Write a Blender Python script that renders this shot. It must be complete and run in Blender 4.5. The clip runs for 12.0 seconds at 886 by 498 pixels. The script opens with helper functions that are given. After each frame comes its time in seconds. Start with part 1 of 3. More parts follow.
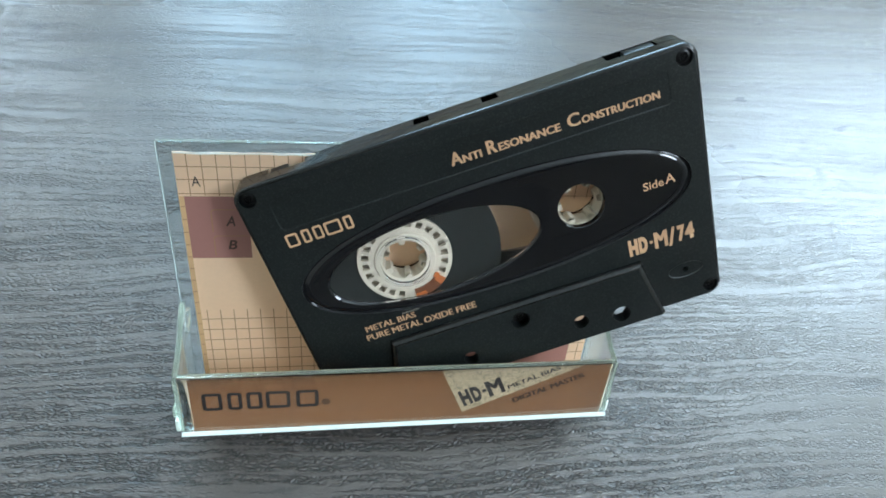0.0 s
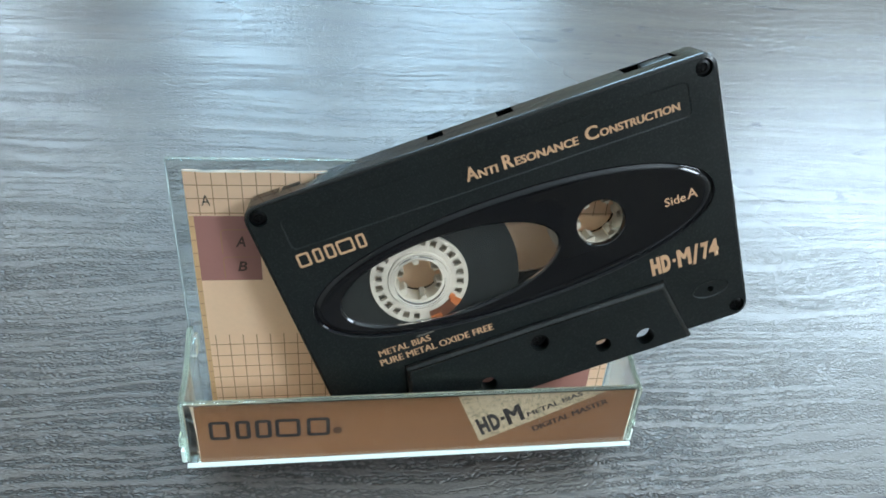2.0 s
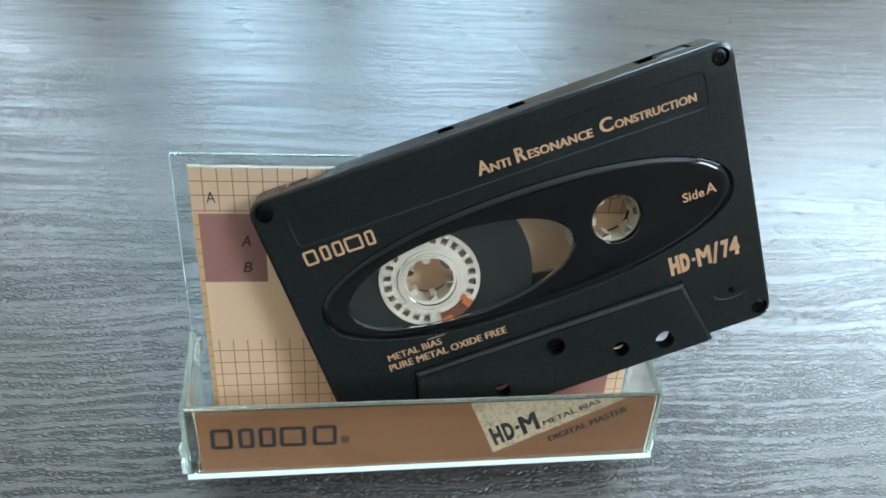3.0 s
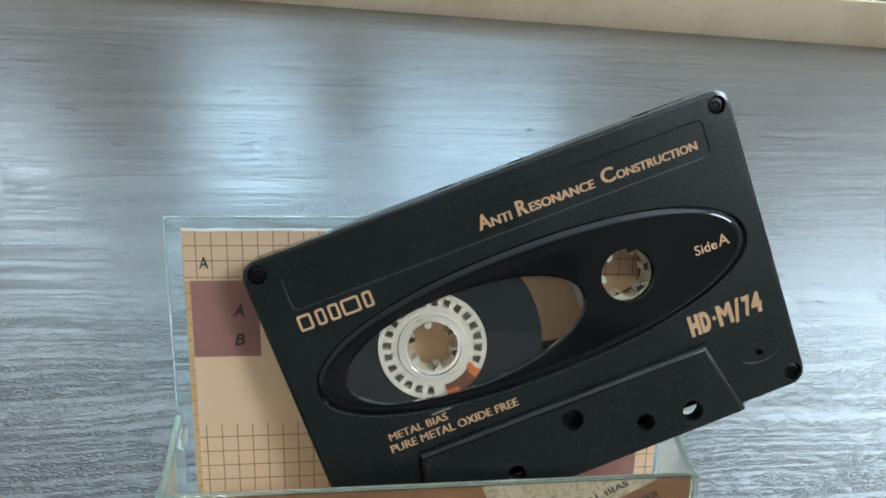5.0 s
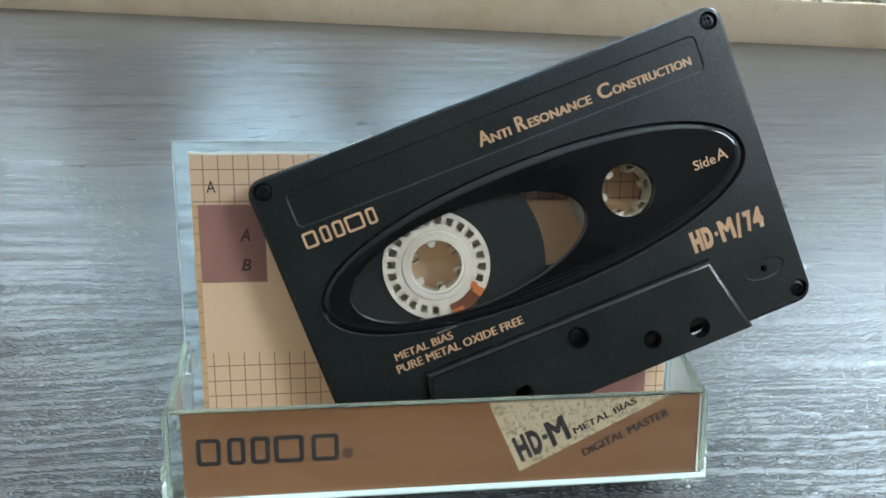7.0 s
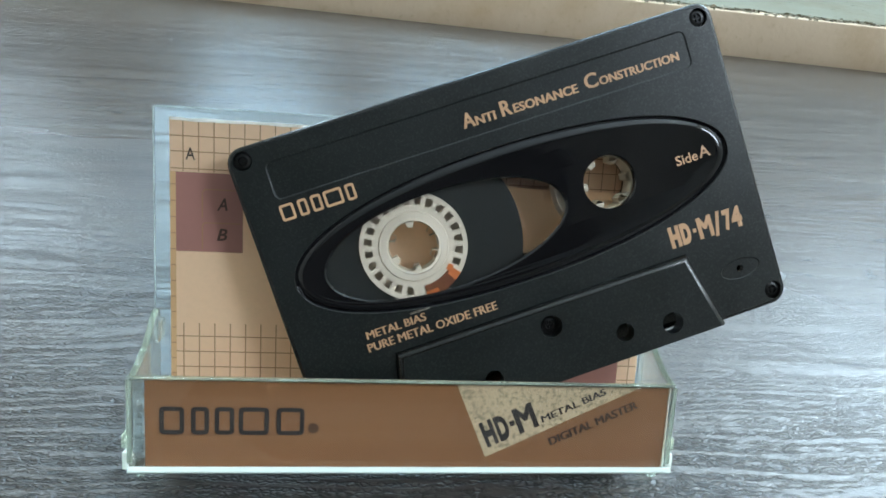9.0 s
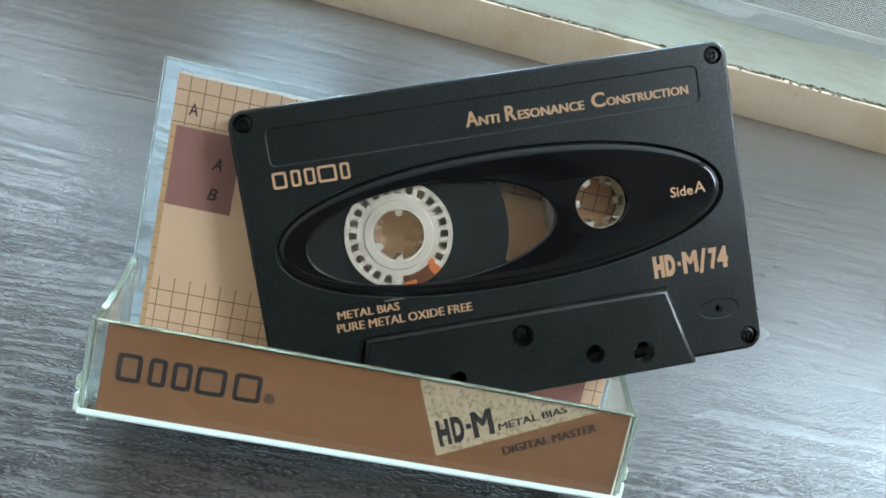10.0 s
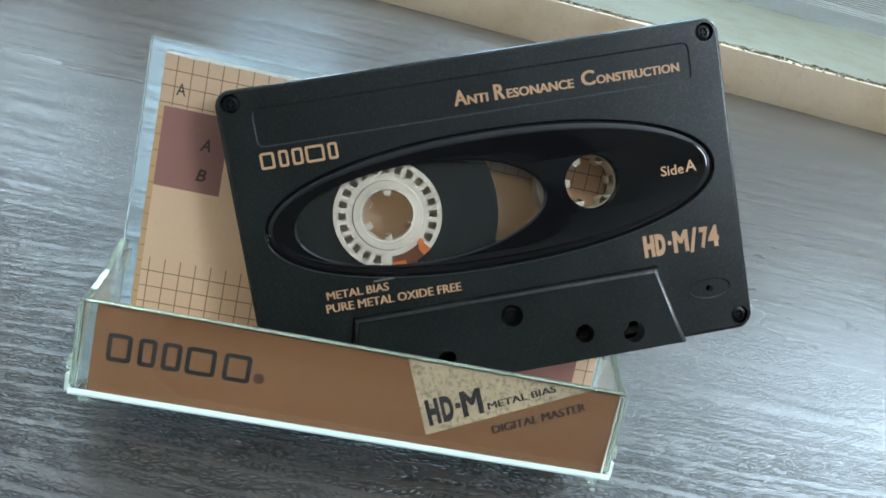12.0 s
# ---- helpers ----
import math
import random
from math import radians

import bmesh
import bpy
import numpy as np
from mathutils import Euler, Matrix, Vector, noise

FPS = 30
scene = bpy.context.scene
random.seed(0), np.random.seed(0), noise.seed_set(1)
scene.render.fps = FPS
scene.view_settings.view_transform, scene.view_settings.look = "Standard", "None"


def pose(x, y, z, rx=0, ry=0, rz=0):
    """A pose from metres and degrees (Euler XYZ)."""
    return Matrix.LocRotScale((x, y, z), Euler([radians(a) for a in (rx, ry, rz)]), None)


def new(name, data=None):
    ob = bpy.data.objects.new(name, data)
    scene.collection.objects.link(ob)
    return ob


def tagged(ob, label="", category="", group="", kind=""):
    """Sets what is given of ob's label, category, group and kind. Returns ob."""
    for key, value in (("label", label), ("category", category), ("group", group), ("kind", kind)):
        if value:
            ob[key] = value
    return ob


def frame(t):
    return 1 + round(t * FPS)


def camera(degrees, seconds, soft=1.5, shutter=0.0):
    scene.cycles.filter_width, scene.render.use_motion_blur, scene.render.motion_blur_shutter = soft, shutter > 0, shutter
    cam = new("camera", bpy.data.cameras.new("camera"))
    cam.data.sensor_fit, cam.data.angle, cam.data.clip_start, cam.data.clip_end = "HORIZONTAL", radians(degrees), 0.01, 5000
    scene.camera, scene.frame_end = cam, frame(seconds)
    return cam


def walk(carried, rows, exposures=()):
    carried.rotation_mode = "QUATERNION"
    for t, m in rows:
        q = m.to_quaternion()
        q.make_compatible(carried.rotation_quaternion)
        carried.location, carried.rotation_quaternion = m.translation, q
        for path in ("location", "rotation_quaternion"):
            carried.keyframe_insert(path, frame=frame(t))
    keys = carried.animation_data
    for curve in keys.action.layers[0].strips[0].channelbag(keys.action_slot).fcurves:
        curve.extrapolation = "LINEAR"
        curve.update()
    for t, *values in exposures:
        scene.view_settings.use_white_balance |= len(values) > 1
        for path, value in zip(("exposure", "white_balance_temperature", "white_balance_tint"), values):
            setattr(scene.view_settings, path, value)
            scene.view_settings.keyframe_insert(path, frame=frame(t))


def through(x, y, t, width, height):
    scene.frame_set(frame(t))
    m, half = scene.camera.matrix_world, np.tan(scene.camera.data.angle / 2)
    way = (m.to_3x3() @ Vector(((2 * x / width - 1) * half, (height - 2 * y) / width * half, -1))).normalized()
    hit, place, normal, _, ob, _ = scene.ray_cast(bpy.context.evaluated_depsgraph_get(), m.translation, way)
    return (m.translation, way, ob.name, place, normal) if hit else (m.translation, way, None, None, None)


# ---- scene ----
cam = camera(67.59, 12.0, soft=1.7)
# seconds, eye (m), yaw, pitch, roll (degrees)
ROWS = [
    (0.0, -0.01691, -0.06279, 0.17243, -16.480, -55.291, 13.265),
    (0.5, -0.01744, -0.06308, 0.17248, -16.149, -54.987, 12.976),
    (1.0, -0.01819, -0.06231, 0.17120, -16.368, -54.554, 13.078),
    (1.5, -0.01815, -0.06257, 0.16917, -15.299, -53.856, 12.068),
    (2.0, -0.01723, -0.06415, 0.16572, -13.692, -51.941, 10.519),
    (2.5, -0.01661, -0.06504, 0.16215, -12.331, -50.099, 9.203),
    (3.0, -0.01756, -0.06794, 0.15679, -11.930, -48.767, 8.868),
    (3.2, -0.01723, -0.06573, 0.15744, -10.868, -49.057, 8.252),
    (4.8, -0.01480, -0.07543, 0.14008, -8.507, -36.759, 5.048),
    (5.0, -0.01427, -0.07622, 0.13919, -8.204, -35.870, 4.636),
    (5.5, -0.01216, -0.07826, 0.13387, -8.150, -34.773, 4.301),
    (6.0, -0.01153, -0.08569, 0.12778, -8.041, -33.639, 4.259),
    (6.5, -0.01250, -0.08998, 0.12394, -7.385, -32.832, 3.111),
    (7.0, -0.01305, -0.09179, 0.11987, -6.781, -32.265, 2.629),
    (7.2, -0.01264, -0.09242, 0.11913, -6.699, -31.929, 2.718),
    (8.8, -0.01200, -0.09264, 0.11658, -7.834, -32.357, 5.113),
    (9.0, -0.01061, -0.09366, 0.11622, -7.865, -32.032, 6.463),
    (9.5, -0.00862, -0.09478, 0.11586, -7.775, -30.166, 11.209),
    (10.0, -0.00649, -0.09670, 0.11214, -7.319, -30.181, 15.130),
    (10.5, -0.00363, -0.09664, 0.11200, -8.000, -30.368, 16.735),
    (11.0, -0.00340, -0.09748, 0.11275, -7.904, -30.647, 16.111),
    (11.5, -0.00288, -0.09700, 0.11213, -6.946, -31.544, 14.989),
    (12.0, -0.00322, -0.09694, 0.11190, -7.254, -31.553, 14.897),
]
EXPOSURES = [(0.0, 0.21, 6420, 10), (3.0, 0.16, 6450, 10), (6.0, 0.05, 6600, 10), (9.0, 0.05, 6600, 10), (12.0, 0.03, 6500, 10)]


def aimed(x, y, z, yaw, pitch, roll):
    return pose(x, y, z, 90 + pitch, 0, yaw) @ pose(0, 0, 0, 0, 0, roll)


walk(cam, [(t, aimed(*r)) for t, *r in ROWS], EXPOSURES)

# ---- world, light ----
world = bpy.data.worlds.new("sky")
scene.world = world
world.use_nodes = True
_n = world.node_tree.nodes
_sky = _n.new("ShaderNodeTexSky")
_sky.sky_type = "NISHITA"
_sky.sun_disc = False
_sky.sun_elevation, _sky.sun_rotation = radians(40), radians(200)
_n["Background"].inputs[1].default_value = 0.1
world.node_tree.links.new(_sky.outputs[0], _n["Background"].inputs[0])

# the sill, the window wall and the curtain lie in this turned frame; its origin is on the table's far edge
SILL = pose(0, 0.4004, 0, 0, 0, -6.96)
SKY_BLUE, SKY_PALE = (0.48, 0.77, 1.0), (0.61, 0.83, 1.0)
# left, right, foot, head, brightness and colour of the sky seen through each pane
# pane layout is unseen, set from the patches reflected on the table
PANES = [(-0.80, -0.64, 0.50, 1.75, 6.0, SKY_PALE), (-0.36, -0.17, 0.36, 0.47, 5.2, SKY_BLUE), (-0.36, -0.17, 0.50, 1.35, 4.4, SKY_BLUE), (-0.05, 0.25, 0.35, 0.45, 4.2, SKY_BLUE), (-0.05, 0.25, 0.48, 1.25, 3.9, SKY_BLUE), (0.66, 1.50, 0.60, 1.75, 8.8, SKY_PALE)]
PANE_Z1, GLASS_Y = 1.75, 0.56
SIDE_Y, SIDE_Z, SIDE_X, SIDE_POWER = (-1.55, -0.95), (1.15, 2.00), 1.62, 8.8   # unseen window added in the east wall as fill light


def panel_lamp(width, height, power, m, colour):
    lamp = bpy.data.lights.new("daylight_panel", "AREA")
    lamp.shape, lamp.size, lamp.size_y = "RECTANGLE", width, height
    lamp.energy, lamp.color = power * width * height * 10, colour
    ob = new("daylight_panel", lamp)
    ob.matrix_world = SILL @ m
    return ob


for _a, _b, _c, _d, _p, _sky in PANES:
    panel_lamp(_b - _a, _d - _c, _p, pose((_a + _b) / 2, GLASS_Y - 0.02, (_c + _d) / 2, -90, 0, 0), _sky)
# added fill from the east, to brighten the flap and the cassette face
panel_lamp(SIDE_Y[1] - SIDE_Y[0], SIDE_Z[1] - SIDE_Z[0], SIDE_POWER, pose(SIDE_X, sum(SIDE_Y) / 2, sum(SIDE_Z) / 2, -90, 0, -90), (0.72, 0.86, 1.0))

# ---- materials ----
class Graph:
    """A small builder for node materials."""

    def __init__(self, name):
        self.mat = bpy.data.materials.new(name)
        self.mat.use_nodes = True
        self.nodes, self.links = self.mat.node_tree.nodes, self.mat.node_tree.links
        self.bsdf = self.nodes["Principled BSDF"]
        self.out = self.nodes["Material Output"]

    def put(self, target, value):
        if isinstance(value, bpy.types.NodeSocket):
            self.links.new(value, target)
        elif isinstance(value, tuple) and len(value) == 3 and target.type == "RGBA":
            target.default_value = (*value, 1)
        else:
            target.default_value = value

    def node(self, kind, **inputs):
        n = self.nodes.new(kind)
        for key, value in inputs.items():
            self.put(n.inputs[key.replace("_", " ")], value)
        return n

    def coords(self, sx=1, sy=1, sz=1, rz=0.0):
        tc = self.nodes.new("ShaderNodeTexCoord")
        m = self.node("ShaderNodeMapping", Vector=tc.outputs["Object"], Scale=(sx, sy, sz), Rotation=(0, 0, rz))
        return m.outputs[0]

    def noise(self, vec, scale, detail=3.0, rough=0.55, distort=0.0):
        return self.node("ShaderNodeTexNoise", Vector=vec, Scale=scale, Detail=detail, Roughness=rough, Distortion=distort).outputs["Fac"]

    def ramp(self, fac, stops):
        r = self.node("ShaderNodeValToRGB", Fac=fac)
        el = r.color_ramp.elements
        while len(el) < len(stops):
            el.new(0.5)
        for e, (p, c) in zip(el, stops):
            e.position, e.color = p, (*c, 1) if isinstance(c, tuple) else (c, c, c, 1)
        return r.outputs[0]

    def mix(self, fac, a, b, mode="MIX"):
        n = self.nodes.new("ShaderNodeMix")
        n.data_type, n.blend_type = "RGBA", mode
        self.put(n.inputs[0], fac), self.put(n.inputs[6], a), self.put(n.inputs[7], b)
        return n.outputs[2]

    def math(self, op, a, b=0.0):
        n = self.nodes.new("ShaderNodeMath")
        n.operation = op
        self.put(n.inputs[0], a), self.put(n.inputs[1], b)
        return n.outputs[0]

    def bump(self, height, strength, distance, normal=None):
        n = self.node("ShaderNodeBump", Height=height, Strength=strength, Distance=distance)
        if normal:
            self.links.new(normal, n.inputs["Normal"])
        return n.outputs[0]

    def set(self, **inputs):
        for key, value in inputs.items():
            self.put(self.bsdf.inputs[key.replace("_", " ")], value)
        return self.mat


def table_wood():
    """Dark grey laminate pressed with rows of fine bark-like chips between smooth wavy bands."""
    g = Graph("dark_grey_wood_laminate")
    sway = g.noise(g.coords(9, 16, 9), 1.0, 2.0, 0.5)
    ripple = g.noise(g.coords(55, 90, 55), 1.0, 2.0, 0.5)
    shift = g.math("ADD", g.math("MULTIPLY", sway, 0.017), g.math("MULTIPLY", ripple, 0.0008))
    fray = g.noise(g.coords(620, 1500, 620), 1.0, 2.0, 0.6)
    tear = g.noise(g.coords(330, 700, 330), 1.0, 2.0, 0.5)
    off = g.node("ShaderNodeCombineXYZ", Y=shift).outputs[0]
    jag = g.node("ShaderNodeCombineXYZ", X=g.math("MULTIPLY", tear, 0.0010), Y=g.math("ADD", shift, g.math("MULTIPLY", fray, 0.0005))).outputs[0]

    def along(sx, sy, by=off):
        tc = g.nodes.new("ShaderNodeTexCoord")
        add = g.node("ShaderNodeVectorMath")
        g.links.new(tc.outputs["Object"], add.inputs[0]), g.links.new(by, add.inputs[1])
        return g.node("ShaderNodeMapping", Vector=add.outputs[0], Scale=(sx, sy, sx)).outputs[0]

    # rows of chips: wavy growth lines about 2 mm apart, broken up along their length
    lines = g.noise(along(12, 640), 1.0, 1.0, 0.5)
    breaks = g.noise(along(180, 800), 1.0, 2.0, 0.5)
    lines = g.math("ADD", lines, g.math("MULTIPLY", g.math("SUBTRACT", breaks, 0.5), 0.6))
    broad = g.noise(along(6, 125), 1.0, 2.0, 0.5)
    zone = g.noise(g.coords(7, 30, 7), 1.0, 2.0)
    cloud = g.noise(g.coords(5, 9, 5), 1.0, 3)
    spot = g.noise(g.coords(38, 150, 38), 1.0, 2, 0.5, 0.8)
    plain = g.ramp(broad, [(0.57, 0.0), (0.68, 0.45)])
    row = g.ramp(lines, [(0.45, 1.0), (0.58, 0.16)])
    rawy = g.node("ShaderNodeSeparateXYZ", Vector=g.coords())
    rub = g.math("ADD", g.math("ADD", rawy.outputs["Y"], g.math("MULTIPLY", g.math("MAXIMUM", g.math("SUBTRACT", rawy.outputs["X"], 0.05), 0.0), 1.2)), g.math("MULTIPLY", zone, 0.12))
    worn = g.ramp(rub, [(0.06, 1.0), (0.15, 0.36), (0.26, 0.20)])   # rubbed smoother towards the sill and the east
    rough_part = g.math("MULTIPLY", g.math("MULTIPLY", row, g.math("SUBTRACT", 1.0, plain)), worn)
    chips = g.node("ShaderNodeTexVoronoi", Vector=along(560, 1300, jag), Scale=1.0)
    chips.feature = "DISTANCE_TO_EDGE"
    crack = g.ramp(chips.outputs["Distance"], [(0.05, 1.0), (0.32, 0.0)])
    level = g.node("ShaderNodeTexVoronoi", Vector=along(560, 1300, jag), Scale=1.0)
    step = g.math("MULTIPLY", g.node("ShaderNodeSeparateXYZ", Vector=level.outputs["Color"]).outputs["X"], 0.45)
    crevice = g.math("MULTIPLY", rough_part, crack)
    grit = g.noise(g.coords(1500, 2600, 1500), 1.0, 2.0, 0.6)
    h = g.math("MULTIPLY", rough_part, g.math("ADD", g.math("SUBTRACT", step, crack), 0.12))
    h = g.math("ADD", h, g.math("MULTIPLY", g.math("MULTIPLY", grit, 0.25), worn))
    col = g.ramp(broad, [(0.25, (0.073, 0.060, 0.051)), (0.5, (0.096, 0.080, 0.068)), (0.78, (0.122, 0.103, 0.088))])
    col = g.mix(g.ramp(cloud, [(0.35, 0.0), (0.7, 0.4)]), col, (0.060, 0.052, 0.048))
    col = g.mix(g.ramp(spot, [(0.655, 0.0), (0.70, 0.7)]), col, (0.040, 0.034, 0.031))
    # cracks darkened: pigment in the pores plus their shade put into the colour
    col = g.mix(g.math("MULTIPLY", crevice, 0.85), col, (0.014, 0.012, 0.011))
    rough = g.math("MULTIPLY", g.ramp(cloud, [(0.3, 0.31), (0.7, 0.35)]), g.ramp(rub, [(0.14, 1.0), (0.30, 0.72)]))
    return g.set(Base_Color=col, Roughness=rough, Specular_IOR_Level=0.62, Normal=g.bump(h, 1.0, 0.00023))


def plastic(name, col, rough, grain=0.0, scale=1600, mottled=0.25, spec=0.5):
    g = Graph(name)
    n = g.noise(g.coords(), scale, 3, 0.7)
    wear = g.noise(g.coords(), 60, 4, 0.6)
    c = g.mix(g.ramp(wear, [(0.35, 0.0), (0.75, mottled)]), col, tuple(min(1, v * 1.7 + 0.006) for v in col))
    r = g.ramp(wear, [(0.3, max(rough - 0.04, 0.02)), (0.7, rough + 0.05)])
    if grain:
        # moulded grain: tiny facets that differ in gloss, some glints painted paler
        cells = g.node("ShaderNodeTexVoronoi", Vector=g.coords(), Scale=scale)
        pick = g.node("ShaderNodeSeparateXYZ", Vector=cells.outputs["Color"])
        r = g.math("ADD", r, g.math("MULTIPLY", g.math("SUBTRACT", pick.outputs["X"], 0.5), 0.16 * grain))
        gloss = g.ramp(pick.outputs["Y"], [(0.25, spec * (1 - 0.6 * grain)), (0.75, spec), (0.97, spec * (1 + 1.1 * grain))])
        c = g.mix(g.ramp(pick.outputs["Z"], [(0.8, 0.0), (0.97, 0.2 * grain)]), c, tuple(min(1, v * 2.0 + 0.010) for v in col))
        relief = g.math("ADD", g.math("MULTIPLY", pick.outputs["Y"], 0.35), g.math("MULTIPLY", n, 0.6))
        return g.set(Base_Color=c, Roughness=r, Specular_IOR_Level=gloss, Normal=g.bump(relief, grain, 0.00006))
    return g.set(Base_Color=c, Roughness=r)


def clear(name, col, rough=0.01):
    g = Graph(name)
    scuff = g.noise(g.coords(400, 60, 400), 1.0, 3, 0.6)
    return g.set(Base_Color=col, Roughness=g.ramp(scuff, [(0.5, rough), (0.8, rough + 0.03)]), Transmission_Weight=1.0, IOR=1.5)


def frosted(name, col, share=0.45, rough=0.25, milk=0.3):
    """Scuffed clear plastic: glass and translucence, with a little milky scatter at its skin."""
    g = Graph(name)
    tl = g.node("ShaderNodeBsdfTranslucent", Color=col)
    gl = g.node("ShaderNodeBsdfGlass", Color=col, Roughness=rough, IOR=1.5)
    mx = g.node("ShaderNodeMixShader", Fac=share)
    g.links.new(tl.outputs[0], mx.inputs[1]), g.links.new(gl.outputs[0], mx.inputs[2])
    df = g.node("ShaderNodeBsdfDiffuse", Color=col)
    all_ = g.node("ShaderNodeMixShader", Fac=milk)
    g.links.new(mx.outputs[0], all_.inputs[1]), g.links.new(df.outputs[0], all_.inputs[2])
    g.links.new(all_.outputs[0], g.out.inputs["Surface"])
    return g.mat


def paper(name, col, rough=0.5, spots=None, through=0.0):
    g = Graph(name)
    fibre = g.noise(g.coords(), 900, 3, 0.6)
    tone = g.noise(g.coords(), 40, 3)
    c = g.mix(g.ramp(tone, [(0.35, 0.0), (0.7, 0.12)]), col, tuple(v * 0.8 for v in col))
    c = g.mix(g.ramp(fibre, [(0.4, 0.0), (0.7, 0.1)]), c, tuple(v * 0.7 for v in col))
    if spots:
        s1 = g.noise(g.coords(), 1300, 4, 0.65)
        c = g.mix(g.ramp(s1, [(0.54, 0.0), (0.6, 0.8)]), c, spots)
        s2 = g.noise(g.coords(), 420, 3, 0.6)
        c = g.mix(g.ramp(s2, [(0.58, 0.0), (0.64, 0.5)]), c, spots)
    g.set(Base_Color=c, Roughness=rough, Normal=g.bump(fibre, 0.12, 0.00005))
    if through:                                                        # light shows through the sheet
        tl = g.node("ShaderNodeBsdfTranslucent", Color=c)
        mx = g.node("ShaderNodeMixShader", Fac=through)
        g.links.new(g.bsdf.outputs[0], mx.inputs[1]), g.links.new(tl.outputs[0], mx.inputs[2])
        g.links.new(mx.outputs[0], g.out.inputs["Surface"])
    return g.mat


def tape_dark():
    g = Graph("wound_tape")
    tc = g.nodes.new("ShaderNodeTexCoord")
    rad = g.node("ShaderNodeVectorMath", Vector=tc.outputs["Object"])
    rad.operation = "LENGTH"
    rings = g.node("ShaderNodeTexNoise", Scale=2500.0, Detail=3.0)
    rings.noise_dimensions = "1D"
    g.links.new(rad.outputs["Value"], rings.inputs["W"])
    c = g.mix(rings.outputs["Fac"], (0.006, 0.008, 0.008), (0.016, 0.019, 0.018))
    return g.set(Base_Color=c, Roughness=0.4, Specular_IOR_Level=0.25, Normal=g.bump(rings.outputs["Fac"], 0.2, 0.00004))


def painted(name, col, dirt, rough=0.45, scale=30, amount=0.5, spec=0.4):
    g = Graph(name)
    a = g.noise(g.coords(), scale, 5, 0.65)
    b = g.noise(g.coords(), scale * 8, 3, 0.6)
    c = g.mix(g.ramp(a, [(0.45, 0.0), (0.75, amount)]), col, dirt)
    c = g.mix(g.ramp(b, [(0.6, 0.0), (0.72, 0.3)]), c, tuple(v * 0.8 for v in dirt))
    return g.set(Base_Color=c, Roughness=rough, Specular_IOR_Level=spec, Normal=g.bump(g.math("ADD", a, b), 0.35, 0.0006))


def curtain_weave(name, threads, share, back, front):
    """Sheer woven net: threads with open meshes between them."""
    g = Graph(name)
    v = g.coords(threads, threads, threads)
    x = g.node("ShaderNodeSeparateXYZ", Vector=v)
    a = g.math("PINGPONG", x.outputs["X"], 0.5)
    b = g.math("PINGPONG", x.outputs["Z"], 0.5)
    hole = g.math("MULTIPLY", g.math("GREATER_THAN", a, share), g.math("GREATER_THAN", b, share))
    tr = g.nodes.new("ShaderNodeBsdfTransparent")
    tl = g.node("ShaderNodeBsdfTranslucent", Color=(back, back, back))
    df = g.node("ShaderNodeBsdfDiffuse", Color=(front, front, front))
    th = g.node("ShaderNodeMixShader", Fac=0.5)
    g.links.new(tl.outputs[0], th.inputs[1]), g.links.new(df.outputs[0], th.inputs[2])
    mx = g.nodes.new("ShaderNodeMixShader")
    g.links.new(hole, mx.inputs[0]), g.links.new(th.outputs[0], mx.inputs[1]), g.links.new(tr.outputs[0], mx.inputs[2])
    g.links.new(mx.outputs[0], g.out.inputs["Surface"])
    return g.mat


WOOD = table_wood()
BLACK = plastic("black_grained_plastic", (0.0046, 0.0068, 0.0066), 0.33, 0.2, 3200, spec=0.58)
SHELL_SIDE = plastic("smooth_black_shell_side", (0.006, 0.0065, 0.006), 0.20, 0.12, 1500, spec=0.55)
GLOSS = plastic("glossy_black_plastic", (0.004, 0.004, 0.005), 0.06, mottled=0.05)
WHITE = plastic("ivory_white_plastic", (0.58, 0.50, 0.385), 0.35, 0.1, mottled=0.1)
STEEL = Graph("dark_screw_steel").set(Base_Color=(0.03, 0.03, 0.03), Metallic=1.0, Roughness=0.35)
BRIGHT = Graph("bright_metal").set(Base_Color=(0.7, 0.68, 0.64), Metallic=1.0, Roughness=0.25)
COPPER = plastic("copper_print", (0.55, 0.315, 0.175), 0.4, mottled=0.3)
CLEAR = clear("clear_case_plastic", (0.96, 0.99, 0.975), 0.02)
# edge glow of clear plastic, put in as a mint tint with some milk
RIM_CLEAR = frosted("mint_glow_plastic", (0.95, 0.99, 0.92), 0.90, 0.06, 0.05)
SIDE_CLEAR = frosted("scuffed_clear_plastic", (0.97, 0.99, 0.96), 0.94, 0.03, 0.02)
PANEL_EDGE = frosted("polished_clear_edge", (0.95, 0.985, 0.95), 0.85, 0.08, 0.06)
LUG_CLEAR = frosted("pale_moulded_lug", (0.97, 0.99, 0.93), 0.4, 0.12, 0.65)
# light guided to the clear lip, put in as a milky mint colour
LIP_CLEAR = frosted("edge_lit_lower_lip", (0.90, 1.0, 0.94), 0.6, 0.1, 0.9)
PANE = clear("clear_window_plastic", (0.93, 0.93, 0.93))
TAPE = tape_dark()
ORANGE = plastic("orange_leader_plastic", (0.50, 0.13, 0.03), 0.4)
BROWN = plastic("brown_leader_tape", (0.14, 0.045, 0.018), 0.3)
CARD = paper("peach_card", (0.84, 0.60, 0.40), through=0.30)
RAW_PAPER = paper("raw_white_paper", (0.86, 0.82, 0.74), through=0.5)
RIM = paper("tan_card_border", (0.62, 0.38, 0.19))
FLAP = paper("copper_brown_print", (0.275, 0.119, 0.049), 0.4, through=0.1)
